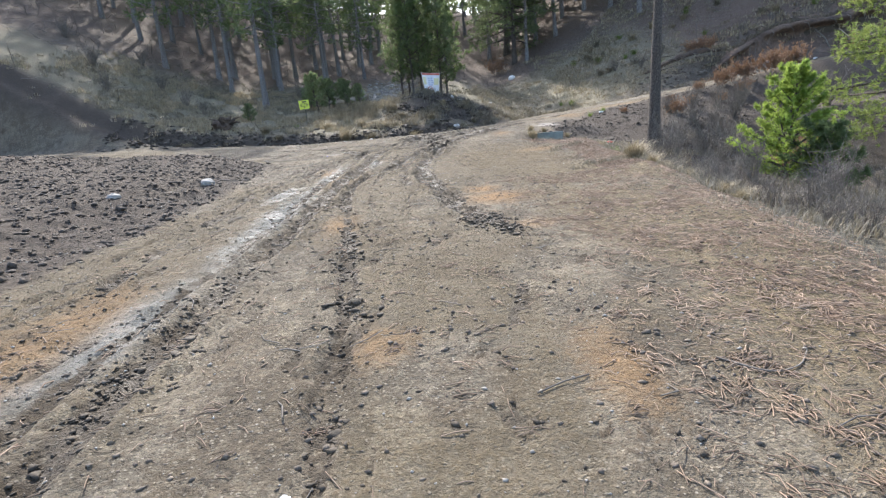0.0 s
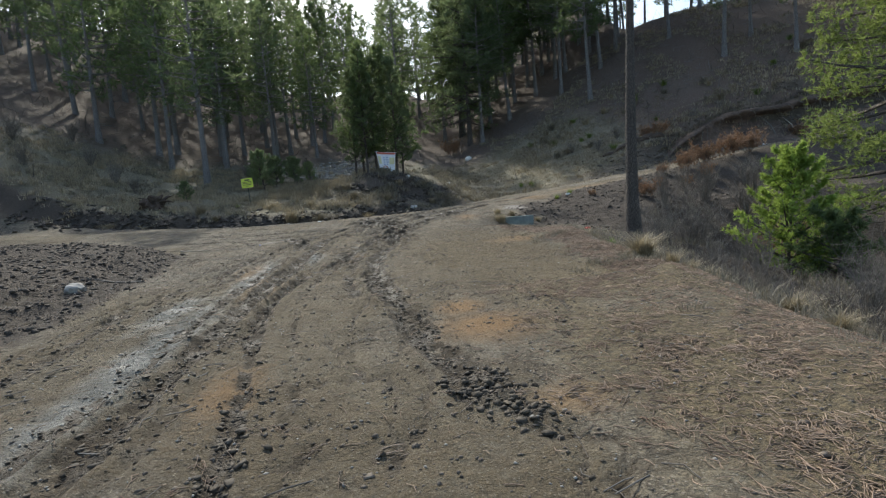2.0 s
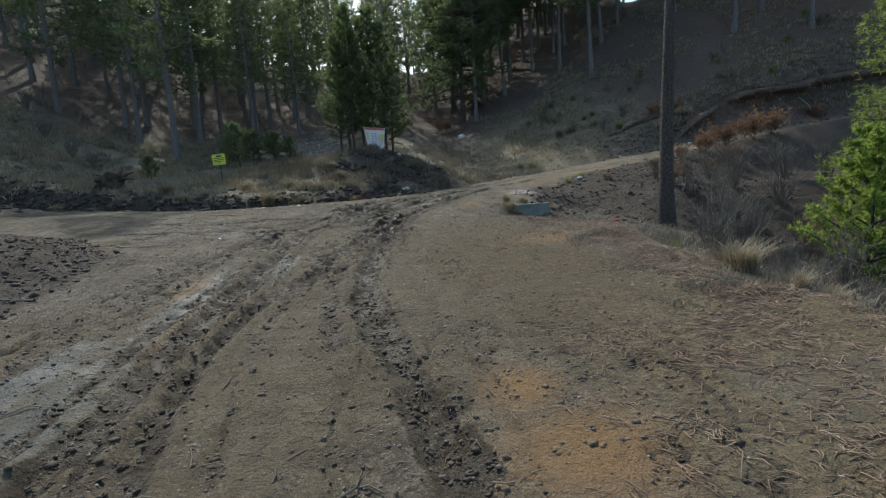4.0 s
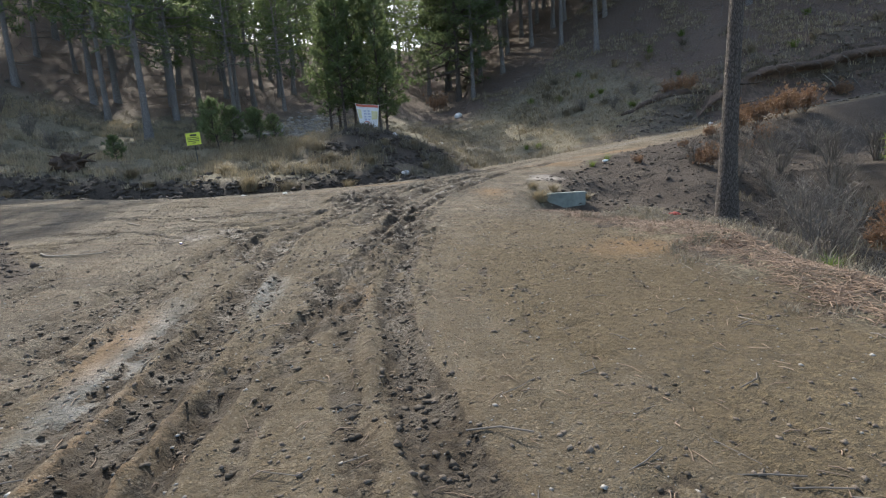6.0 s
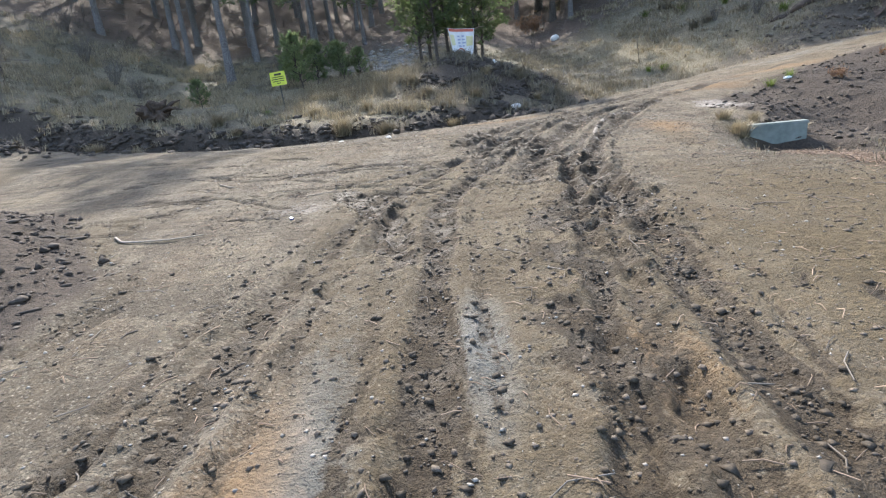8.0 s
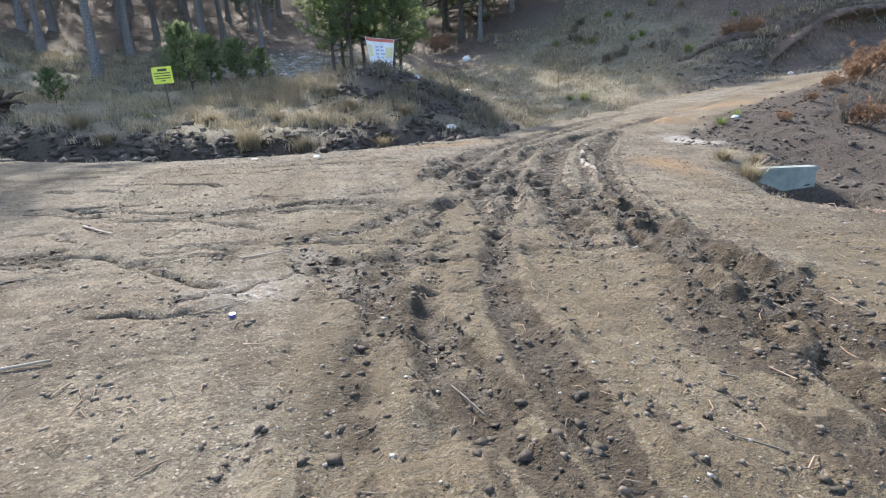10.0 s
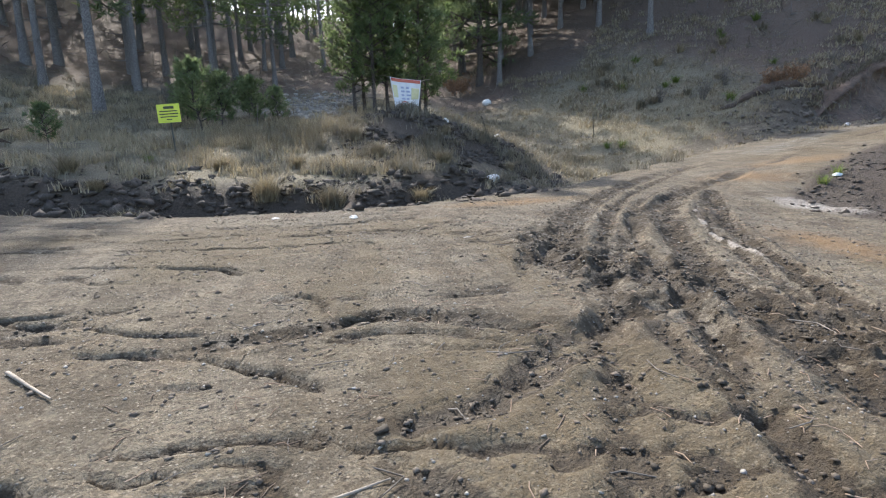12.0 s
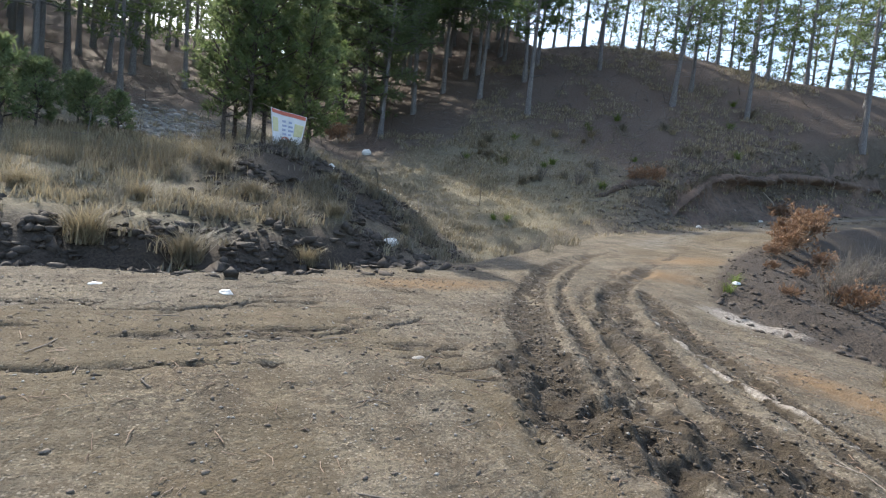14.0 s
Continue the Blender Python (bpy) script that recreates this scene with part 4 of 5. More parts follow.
def sticks_mesh(places, low, high, thick, rise=0.18, arch=0.1, bunch=0):
    """Thin three-sided sticks lying about at every angle, each bent once."""
    n = len(places)
    length = dice.uniform(low, high, n)[:, None]
    az = dice.uniform(0, 2 * math.pi, n)
    if bunch:
        az = np.repeat(dice.uniform(0, 2 * math.pi, n // bunch + 1), bunch)[:n] + 0.4 * dice.normal(size=n)
    d = np.stack([np.cos(az), np.sin(az), dice.normal(size=n) * rise], -1)
    side = np.stack([-np.sin(az), np.cos(az), np.zeros(n)], -1)
    w = thick * dice.uniform(0.6, 1.5, n)[:, None]
    mid = places + np.array([0, 0, 1.0]) * w + side * dice.normal(size=(n, 1)) * arch * length
    ends = [places - d * length / 2 + np.array([0, 0, 1.0]) * np.abs(d[:, 2:3]) * length / 2, mid + np.array([[0, 0, 0.02]]) * np.abs(dice.normal(size=(n, 1))) * 0.5, places + d * length / 2 + np.array([0, 0, 1.0]) * np.abs(d[:, 2:3]) * length / 2]
    rings = [np.stack([e - side * w, e + side * w, e + np.array([0, 0, 1.6]) * w], 1) for e in ends]
    v = np.concatenate(rings, 1)
    f = np.array([(0, 1, 4, 3), (1, 2, 5, 4), (2, 0, 3, 5), (3, 4, 7, 6), (4, 5, 8, 7), (5, 3, 6, 8)])
    return v.reshape(-1, 3), (f[None] + 9 * np.arange(n)[:, None, None]).reshape(-1, 4)


def clustered(places, count, wide):
    """Each place becomes a loose bunch of places."""
    xy = np.repeat(places[:, :2], count, 0) + dice.normal(size=(len(places) * count, 2)) * wide
    return np.column_stack([xy, on_ground(xy[:, 0], xy[:, 1])])


def stuff(name, mesh, material, label, category):
    return tagged(mesh_part(name, *mesh, material), label, category, kind="stuff")


near = (-5.5, 4.5, 0.8, 26.5)
SOIL_CLOD = speckled("dark_soil_clods", (0.030, 0.024, 0.019), (0.112, 0.090, 0.072), 40, 0.9, 0.6, 0.01, 0.3)
stuff("mud_clods", chips_mesh(scatter(near, 200000, lambda x, y, a, b: 0.6 * a[:, 0] ** 1.5 + 0.002, 26000), 0.006, 0.030, 0.5, 0.42, 2.8), CLOD, "dark wet mud clods torn up along the wheel ruts", "mud clods")
heap_at = np.concatenate([dice.normal(size=(170, 2)) * np.array([0.15, 0.19]) + np.array([0.55, 6.2]), dice.normal(size=(70, 2)) * 0.13 + np.array([0.8, 5.7]), dice.normal(size=(45, 2)) * np.array([0.1, 0.08]) + np.array([-0.76, 3.75]), dice.normal(size=(60, 2)) * np.array([0.1, 0.5]) + np.array([-1.0, 5.4])])
stuff("heaped_clods", lumps_mesh(np.column_stack([heap_at, on_ground(heap_at[:, 0], heap_at[:, 1])]), 0.008, 0.034, 0.6, 0.45, 1.6), CLOD, "heap of dark mud clods where a track begins", "mud clods")
stuff("soil_clods", chips_mesh(scatter((-12, -4, 0.5, 21), 80000, lambda x, y, a, b: 0.5 * a[:, 3] * (a[:, 0] < 0.3), 14000), 0.010, 0.062, 0.6, 0.42, 3), SOIL_CLOD, "loose dark earth clods on the graded soil bank", "soil clods")
stuff("embankment_clods", lumps_mesh(scatter((4, 16, 17, 30), 30000, lambda x, y, a, b: 0.5 * a[:, 3] * (a[:, 0] < 0.3) * (x > 3), 2200), 0.015, 0.07, 0.6, 0.42, 2.5), SOIL_CLOD, "dark earth clods on the embankment and ditch side", "soil clods")
stuff("ditch_clods", lumps_mesh(scatter((-18, 5, 25.5, 38), 60000, lambda x, y, a, b: 0.6 * a[:, 3] ** 1.5 * (fbm(x, y, 0.9, 3, 99) > 0.46), 6000), 0.02, 0.14, 0.6, 0.55, 2.6), SOIL_CLOD, "dark clumps of earth and matted roots along the ditch and mound", "soil clods")
stuff("bank_clods", lumps_mesh(scatter((13, 36, 32.5, 40), 16000, lambda x, y, a, b: 0.5 * a[:, 3] + 0.03, 1500), 0.03, 0.16, 0.6, 0.38, 2.5), DRY_CLOD, "earth clods and stones fallen from the cut bank", "soil clods")
stuff("road_crumbs", chips_mesh(scatter(near, 120000, lambda x, y, a, b: 0.15 + 0.45 * (fbm(x, y, 0.8, 3, 98) > 0.5), 26000), 0.005, 0.024, 0.6, 0.3, 3), DRY_CLOD, "small dry earth crumbs strewn over the dirt road", "crumbs")
stuff("pebbles", chips_mesh(scatter(near, 80000, lambda x, y, a, b: 0.12 + 0.25 * a[:, 2], 10000), 0.004, 0.017, 0.6, 0.25, 3.2), PEBBLE, "pale grey pebbles pressed into the dirt road", "pebbles")
stuff("pale_rubble", lumps_mesh(scatter((-8, 2, 38, 54), 9000, lambda x, y, a, b: b[:, 3] ** 2, 1800), 0.04, 0.2, 0.5, 0.2, 2.5), PEBBLE, "pale broken stones on the slope behind the mound", "rubble")
stuff("fallen_needles", sticks_mesh(scatter((-0.5, 6.5, 0.6, 15), 90000, lambda x, y, a, b: 0.8 * b[:, 0] ** 1.5 * sstep(10, 5, y) + 0.1 * sstep(2.4, 3.6, x) * (y < 15), 8000), 0.04, 0.14, 0.0021, 0.15), STRAW, "brown fallen pine needles and straw along the road edge", "needle litter")
stuff("needle_mat", sticks_mesh(clustered(scatter((0.7, 4.4, 0.8, 9.5), 9000, lambda x, y, a, b: 0.8 * b[:, 0] * (fbm(x, y, 0.7, 2, 100) > 0.42), 1150), 7, 0.03), 0.04, 0.13, 0.0024, 0.14, 0.08, 7), STRAW, "bunches of pale pink-brown fallen pine needles", "needle litter")
stuff("road_bunches", sticks_mesh(clustered(scatter((-3.5, 3.0, 0.8, 7), 3000, lambda x, y, a, b: 0.3 * (fbm(x, y, 0.9, 2, 102) > 0.5), 120), 6, 0.03), 0.05, 0.13, 0.0026, 0.1, 0.08, 6), STRAW, "small bunches of fallen needles on the dirt road", "needle litter")


def along_line(line, count, off, lo, hi):
    """Places strewn along a rut between two heights of the plan."""
    keep = line[(line[:, 1] > lo) & (line[:, 1] < hi)]
    t = dice.uniform(0, len(keep) - 1.001, count)
    i = t.astype(int)
    xy = keep[i] + (keep[i + 1] - keep[i]) * (t - i)[:, None] + dice.normal(size=(count, 2)) * np.array([off, 0.03])
    return np.column_stack([xy, on_ground(xy[:, 0], xy[:, 1])])


torn = np.concatenate([along_line(RUT_WET + np.array([-0.12, 0]), 170, 0.07, 0.5, 9), along_line(RUT_WET + np.array([0.16, 0]), 130, 0.06, 0.5, 9), along_line(RUT_MIDDLE + np.array([-0.06, 0]), 60, 0.03, 1.2, 9), along_line(RUT_MIDDLE + np.array([0.08, 0]), 60, 0.03, 1.2, 9), along_line(RUT_RIGHT, 160, 0.1, 6, 16), along_line(RUT_LEFT, 120, 0.08, 2, 15)])
stuff("tread_clods", lumps_mesh(torn, 0.010, 0.030, 0.36, 0.5, 1.8), CLOD, "flat dark clods thrown off by tyre treads along the ruts", "mud clods")
stuff("road_needles", sticks_mesh(scatter((-4.5, 4.0, 0.6, 24), 16000, lambda x, y, a, b: 0.22 + 0 * x, 2600), 0.04, 0.15, 0.0026, 0.08), STRAW, "scattered dry needles and straws on the dirt road", "needle litter")
stuff("edge_straw", sticks_mesh(clustered(scatter((2.2, 4.6, 9.5, 17.5), 9000, lambda x, y, a, b: 0.9 * (np.abs(x - np.interp(y, RIGHT_EDGE_Y, RIGHT_EDGE_X) + 0.25 - 0.3 * fbm(x, y, 0.6, 2, 101)) < 0.4), 700), 8, 0.07), 0.06, 0.2, 0.003, 0.2), STRAW, "pale matted straw along the lip of the gully", "needle litter")
stuff("road_twigs", sticks_mesh(scatter((-5.5, 4.5, 0.6, 24), 4000, lambda x, y, a, b: 0.15 + 0 * x, 420), 0.10, 0.35, 0.0035, 0.04, 0.2), TWIG, "small dark twigs lying on the dirt road", "twigs")


def grass_patch(name, box, tries, weight, top, count, tall, wide, material, label, lean=0.6, clump=0.1):
    stuff(name, blades(dice, scatter(box, tries, weight, top), count, tall, wide, lean, clump), material, label, "dry grass")


grass_patch("field_grass", (-26, 2, 27.5, 47), 30000, lambda x, y, a, b: 0.9 * b[:, 1] * (fbm(x, y, 1.5, 3, 95) > 0.5) * (1 - 0.9 * (np.hypot(x - 0.5, y - 34.5) < 4.5)), 2400, 18, 0.30, 0.012, DRY_GRASS, "tall straw-coloured dry grass on the field beyond the road")
grass_patch("dull_field_grass", (-26, 8, 27.5, 50), 26000, lambda x, y, a, b: 0.8 * b[:, 1] * (fbm(x, y, 1.2, 3, 96) > 0.5), 1900, 16, 0.2, 0.017, DULL_GRASS, "grey-brown withered grass and weeds on the field")
grass_patch("mound_grass", (-5, 8, 29.5, 37), 9000, lambda x, y, a, b: 0.02 + 0.6 * (fbm(x, y, 1.1, 2, 91) > 0.6), 260, 30, 0.42, 0.011, DULL_GRASS, "long withered grass hanging over the mound and ditch", 0.9, 0.14)
grass_patch("slope_grass", (4, 24, 33, 50), 12000, lambda x, y, a, b: 0.6 * b[:, 1] + 0.12, 1300, 16, 0.2, 0.016, DRY_GRASS, "short yellowed grass on the lower hillside", 0.8, 0.2)
grass_patch("verge_grass", (2.6, 9, 1, 19.5), 16000, lambda x, y, a, b: np.clip(0.6 * (fbm(x, y, 0.8, 2, 94) > 0.55), 0, 0.7) * sstep(0, 0.6, x - np.interp(y, RIGHT_EDGE_Y, RIGHT_EDGE_X) + 0.2), 1000, 9, 0.13, 0.005, DULL_GRASS, "dry matted grass on the verge above the gully", 1.0, 0.09)
grass_patch("verge_tufts", (1.8, 5.5, 6.5, 18.5), 9000, lambda x, y, a, b: 0.5 * (a[:, 3] > 0.25) * (fbm(x, y, 0.6, 2, 97) > 0.5) * (x > np.interp(y, RIGHT_EDGE_Y, RIGHT_EDGE_X) - 1.4), 1300, 9, 0.1, 0.005, DULL_GRASS, "low dull tufts on the mossy road verge", 1.0, 0.07)
grass_patch("gully_grass", (4.5, 16, 4, 22), 9000, lambda x, y, a, b: 0.4 * (fbm(x, y, 1.5, 2, 92) > 0.5) * ((x > 9.5) | (y < 15.5)), 1800, 8, 0.30, 0.008, DULL_GRASS, "grey withered weeds covering the gully floor", 0.8, 0.15)
grass_patch("hill_weeds", (10, 46, 36, 62), 12000, lambda x, y, a, b: 0.35 * (fbm(x, y, 3, 2, 93) > 0.52), 3200, 12, 0.32, 0.026, DRY_GRASS, "sparse withered weeds on the brown hillside", 0.8, 0.2)
grass_patch("rank_grass", (-8, 0.5, 30.5, 37.5), 12000, lambda x, y, a, b: 0.7 * (fbm(x, y, 1.0, 2, 90) > 0.57) * (np.hypot(x - 0.5, y - 34.5) > 3.0), 170, 24, 0.55, 0.006, DRY_GRASS, "tall thin pale brown grass behind the ditch", 0.5, 0.2)
stuff("forest_brush", sticks_mesh(scatter((-45, 45, 33, 66), 9000, lambda x, y, a, b: 0.5 * b[:, 2], 4000) + np.array([0, 0, 0.08]), 0.3, 1.4, 0.014, 0.5, 0.12), TWIG, "fallen grey branches on the forest floor", "branches")

# ---- things ----
def bent_stick(name, points, thick, material, label, category="stick"):
    p = smooth_line(points, 4)
    z = on_ground(p[:, 0], p[:, 1]) + thick * 0.8
    z = np.convolve(np.pad(z, 2, mode="edge"), np.ones(5) / 5, "valid") + thick * 0.4
    v, f = tube(np.column_stack([p[:, :2], z]), thick * np.linspace(1, 0.45, len(p)), 7)
    return tagged(mesh_part(name, v, f, material, smooth=True), label, category)


def boulder(x, y, size, material, label, flat=0.65, seed=1, category="stone"):
    """An uneven stone: a lump with broken faces, partly sunk."""
    bm = bmesh.new()
    bmesh.ops.create_icosphere(bm, subdivisions=3, radius=1)
    for v in bm.verts:
        q = v.co * 1.3 + Vector((seed * 7.1, 0, 0))
        v.co *= 1 + 0.32 * noise.noise(q) + 0.1 * noise.noise(q * 3.1)
        v.co = Vector((v.co.x * size, v.co.y * size * 0.8, v.co.z * size * flat))
    me = bpy.data.meshes.new("stone")
    bm.to_mesh(me)
    bm.free()
    me.materials.append(material)
    ob = tagged(new("stone", me), label, category)
    ob.matrix_world = pose(x, y, ground_z(x, y) + 0.25 * size * flat, 0, 0, 57 * seed)
    return ob


boulder(1.58, 36.33, 0.17, WHITE_STONE, "small white stone on the dark mound", 0.8, 1)
boulder(4.3, 37.9, 0.24, WHITE_STONE, "whitish stone on the shoulder of the mound", 0.8, 2)
boulder(1.44, 30.0, 0.19, WHITE_STONE, "white stone at the road edge below the mound", 0.7, 3)
boulder(-2.2, 37.6, 0.09, WHITE_STONE, "small pale stone near the mound top", 0.7, 4)
boulder(8.1, 51.5, 0.36, WHITE_STONE, "pale boulder on the slope below the pines", 0.8, 5)
boulder(-4.9, 11.2, 0.16, GREY_STONE, "grey stone on the loose soil bank", 0.6, 6)
boulder(-5.6, 9.0, 0.11, GREY_STONE, "grey stone half sunk in the soil bank", 0.6, 7)
boulder(-2.8, 24.6, 0.09, WHITE_STONE, "pale flat stone lying on the cross road", 0.4, 8)
boulder(-1.5, 22.1, 0.06, PEBBLE, "flat pale stone on the dirt road", 0.4, 9)
boulder(-4.1, 24.9, 0.07, WHITE_STONE, "pale flat stone lying on the cross road", 0.4, 10)
boulder(18.5, 33.9, 0.13, WHITE_STONE, "white stone below the cut bank", 0.7, 11)
boulder(25.5, 35.2, 0.12, WHITE_STONE, "white stone below the cut bank", 0.7, 12)
bent_stick("stick", [(-5.25, 16.35), (-5.0, 16.1), (-4.6, 16.02), (-4.15, 16.08)], 0.015, PALE_WOOD, "long curved barkless stick lying on the soil")
bent_stick("stick", [(-5.15, 19.15), (-4.95, 18.95), (-4.75, 18.75)], 0.014, PALE_WOOD, "short pale stick lying on the dirt road")
bent_stick("stick", [(-4.3, 12.1), (-4.9, 12.4), (-5.5, 12.5)], 0.018, TWIG, "dark bent branch on the soil bank")
bent_stick("stick", [(1.45, 2.55), (1.62, 2.38), (1.8, 2.4), (1.95, 2.55)], 0.007, TWIG, "grey curved twig among fallen needles")
bent_stick("stick", [(-3.4, 17.62), (-3.2, 17.66), (-3.05, 17.72)], 0.009, PALE_WOOD, "short pale wood splinter on the road")

# yellow notice board
YELLOW = speckled("yellow_board_paint", (0.55, 0.62, 0.05), (0.68, 0.74, 0.10), 8, 0.5, 0.05, 0.001)
DARK_PRINT = speckled("dark_print", (0.03, 0.035, 0.02), (0.06, 0.065, 0.04), 30, 0.6, 0.05, 0.001)
POST_PAINT = speckled("dark_steel_post", (0.025, 0.03, 0.025), (0.06, 0.065, 0.06), 30, 0.5, 0.1, 0.001)


def slab(name, size, at, material, parent, bevel=0.004, label=""):
    """A board or block with softened edges."""
    bm = bmesh.new()
    bmesh.ops.create_cube(bm, size=1)
    bmesh.ops.scale(bm, vec=size, verts=bm.verts)
    bmesh.ops.bevel(bm, geom=bm.edges[:], offset=min(bevel, 0.4 * min(size)), segments=2, affect="EDGES")
    bmesh.ops.translate(bm, vec=at, verts=bm.verts)
    me = bpy.data.meshes.new(name)
    bm.to_mesh(me)
    bm.free()
    me.materials.append(material)
    ob = new(name, me)
    ob.parent = parent
    if label:
        tagged(ob, label)
    return ob


notice = tagged(new("notice_board"), "yellow notice board with dark print on a thin leaning post", "sign")
zb = ground_z(-7.45, 32.5)
notice.matrix_world = pose(-7.45, 32.5, zb - 0.1, 0, -2.5, -12)
v, f = tube([(0, 0.03, 0), (0.01, 0.03, 0.7), (0, 0.03, 1.5)], [0.022, 0.022, 0.02], 8)
mesh_part("post", v, f, POST_PAINT, notice, smooth=True)
board = slab("board", (0.66, 0.012, 0.52), (0, 0, 1.30 + 3.66 - zb - 1.2), YELLOW, notice)
zc = 1.30 + 3.66 - zb - 1.2
slab("headline", (0.30, 0.004, 0.075), (0.02, -0.009, zc + 0.16), DARK_PRINT, board, 0.001)
for k, w in enumerate((0.52, 0.55, 0.5, 0.16)):
    slab("text_line", (w, 0.004, 0.03), (0, -0.009, zc + 0.06 - 0.078 * k), DARK_PRINT, board, 0.001)

# banner tied between the young pines
BANNER = speckled("white_banner_sheet", (0.60, 0.61, 0.63), (0.78, 0.78, 0.80), 5, 0.5, 0.2, 0.01)
RED_PRINT = speckled("red_print", (0.50, 0.10, 0.07), (0.62, 0.17, 0.12), 12, 0.5, 0.05, 0.001)
BLUE_PRINT = speckled("faded_blue_print", (0.30, 0.34, 0.48), (0.42, 0.46, 0.60), 12, 0.5, 0.05, 0.001)
YELLOW_PRINT = speckled("faded_yellow_print", (0.60, 0.56, 0.30), (0.72, 0.68, 0.42), 12, 0.5, 0.05, 0.001)
PINK_PRINT = speckled("faded_pink_print", (0.55, 0.35, 0.42), (0.66, 0.46, 0.52), 12, 0.5, 0.05, 0.001)


def on_banner(u, v, lift=0.0):
    """A place on the crumpled sheet: u across, v down, each 0 to 1."""
    x = (u - 0.5) * 1.3 + 0.30 * v * (1 - u) - 0.12 * v * u
    z = -v * 1.62 - 0.12 * u - 0.1 * u * (1 - u) + v * v * (0.42 * u - 0.02) + 0.09 * np.sin(9 * u) * v ** 3
    y = 0.07 * np.sin(7 * u + 2 * v) + 0.09 * np.sin(4 * v + 5 * u) * v - 0.12 * v * v
    return np.stack([x, y - lift, z], -1)


def banner_patch(name, u0, u1, v0, v1, material, parent, lift, n=14):
    u, v = np.meshgrid(np.linspace(u0, u1, n), np.linspace(v0, v1, n))
    front, rear = on_banner(u.ravel(), v.ravel(), lift), on_banner(u.ravel(), v.ravel(), lift - 0.004)
    i = np.arange(n * n).reshape(n, n)
    f = np.stack([i[:-1, :-1], i[1:, :-1], i[1:, 1:], i[:-1, 1:]], -1).reshape(-1, 4)
    loop = np.concatenate([i[0], i[1:, -1], i[-1, -2::-1], i[-2:0:-1, 0]])
    nxt = np.roll(loop, -1)
    rim = np.stack([loop, nxt, nxt + n * n, loop + n * n], -1)
    return mesh_part(name, np.concatenate([front, rear]), np.concatenate([f, f[:, ::-1] + n * n, rim]), material, parent, smooth=True)


banner = tagged(new("banner"), "crumpled white printed plastic banner tied between young pines", "banner")
banner.matrix_world = pose(0.30, 37.95, 5.45, 0, 2, -6)
sheet = banner_patch("sheet", 0, 1, 0, 1, BANNER, banner, 0, 26)
banner_patch("red_stripe", 0.03, 0.98, 0.01, 0.09, RED_PRINT, sheet, 0.006)
banner_patch("yellow_field", 0.04, 0.20, 0.18, 0.5, YELLOW_PRINT, sheet, 0.006)
banner_patch("yellow_field", 0.68, 0.96, 0.22, 0.55, YELLOW_PRINT, sheet, 0.006)
banner_patch("pink_field", 0.08, 0.34, 0.80, 0.97, PINK_PRINT, sheet, 0.006)
for k in range(4):
    banner_patch("text_block", 0.32, 0.42 + 0.03 * (k % 2), 0.2 + 0.1 * k, 0.25 + 0.1 * k, BLUE_PRINT, sheet, 0.006, 6)
    banner_patch("text_block", 0.50, 0.60 + 0.03 * (k % 3), 0.2 + 0.1 * k, 0.25 + 0.1 * k, BLUE_PRINT, sheet, 0.006, 6)
ang = np.linspace(0, 2 * math.pi, 24, endpoint=False)
ring = np.concatenate([on_banner(0.42 + r * np.cos(ang), 0.74 + r * 0.95 * np.sin(ang), 0.009) for r in (0.13, 0.165)])
i = np.arange(24)
mesh_part("red_circle", ring, np.stack([i, i + 24, (i + 1) % 24 + 24, (i + 1) % 24], -1), RED_PRINT, sheet)
banner_patch("symbol", 0.36, 0.48, 0.69, 0.79, DARK_PRINT, sheet, 0.008, 6)
for u in (0.0, 1.0):
    p = on_banner(np.array([u]), np.array([0.02]))[0]
    v, f = tube([p, p + np.array([(u - 0.5) * 0.5, 0.25, 0.12]), p + np.array([(u - 0.5) * 0.9, 0.6, 0.15])], [0.012] * 3, 6)
    mesh_part("tie_rope", v, f, PALE_WOOD, banner)

# concrete end of the culvert
culvert = tagged(new("culvert_headwall"), "weathered grey concrete headwall of a culvert sunk in the bank", "culvert")
culvert.matrix_world = pose(4.50, 20.05, 0.0, 0, 0, -14)
slab("wall", (0.95, 0.22, 1.3), (0, 0.1, 0.36), CONCRETE, culvert, 0.025)
slab("cap", (1.0, 0.26, 0.07), (0, 0.11, 0.985), CONCRETE, culvert, 0.02)

# old root stump
stump = tagged(new("tree_stump"), "dark rotten upturned root stump in the dry grass", "stump")
stump.matrix_world = pose(-12.1, 31.6, ground_z(-12.1, 31.6) - 0.1)
bm = bmesh.new()
bmesh.ops.create_icosphere(bm, subdivisions=4, radius=1)
for v in bm.verts:
    q = v.co * 1.6
    v.co *= 0.75 + 0.5 * noise.noise(q) + 0.28 * noise.noise(q * 3.3)
    v.co = Vector((v.co.x * 0.75, v.co.y * 0.5, max(v.co.z, -0.4) * 0.62 + 0.3))
me = bpy.data.meshes.new("root_mass")
bm.to_mesh(me)
bm.free()
me.materials.append(ROOT)
new("root_mass", me).parent = stump
for k in range(11):
    a = k * 0.62 + 0.2
    p = np.array([[0.3 * math.cos(a), 0.2 * math.sin(a), 0.45], [0.7 * math.cos(a), 0.4 * math.sin(a), 0.5 + 0.25 * math.sin(k * 2.1)], [0.95 * math.cos(a + 0.2), 0.6 * math.sin(a + 0.2), 0.4 + 0.45 * math.sin(k * 2.1)]])
    mesh_part("root", *tube(p, [0.09, 0.05, 0.015], 6), ROOT, stump, smooth=True)


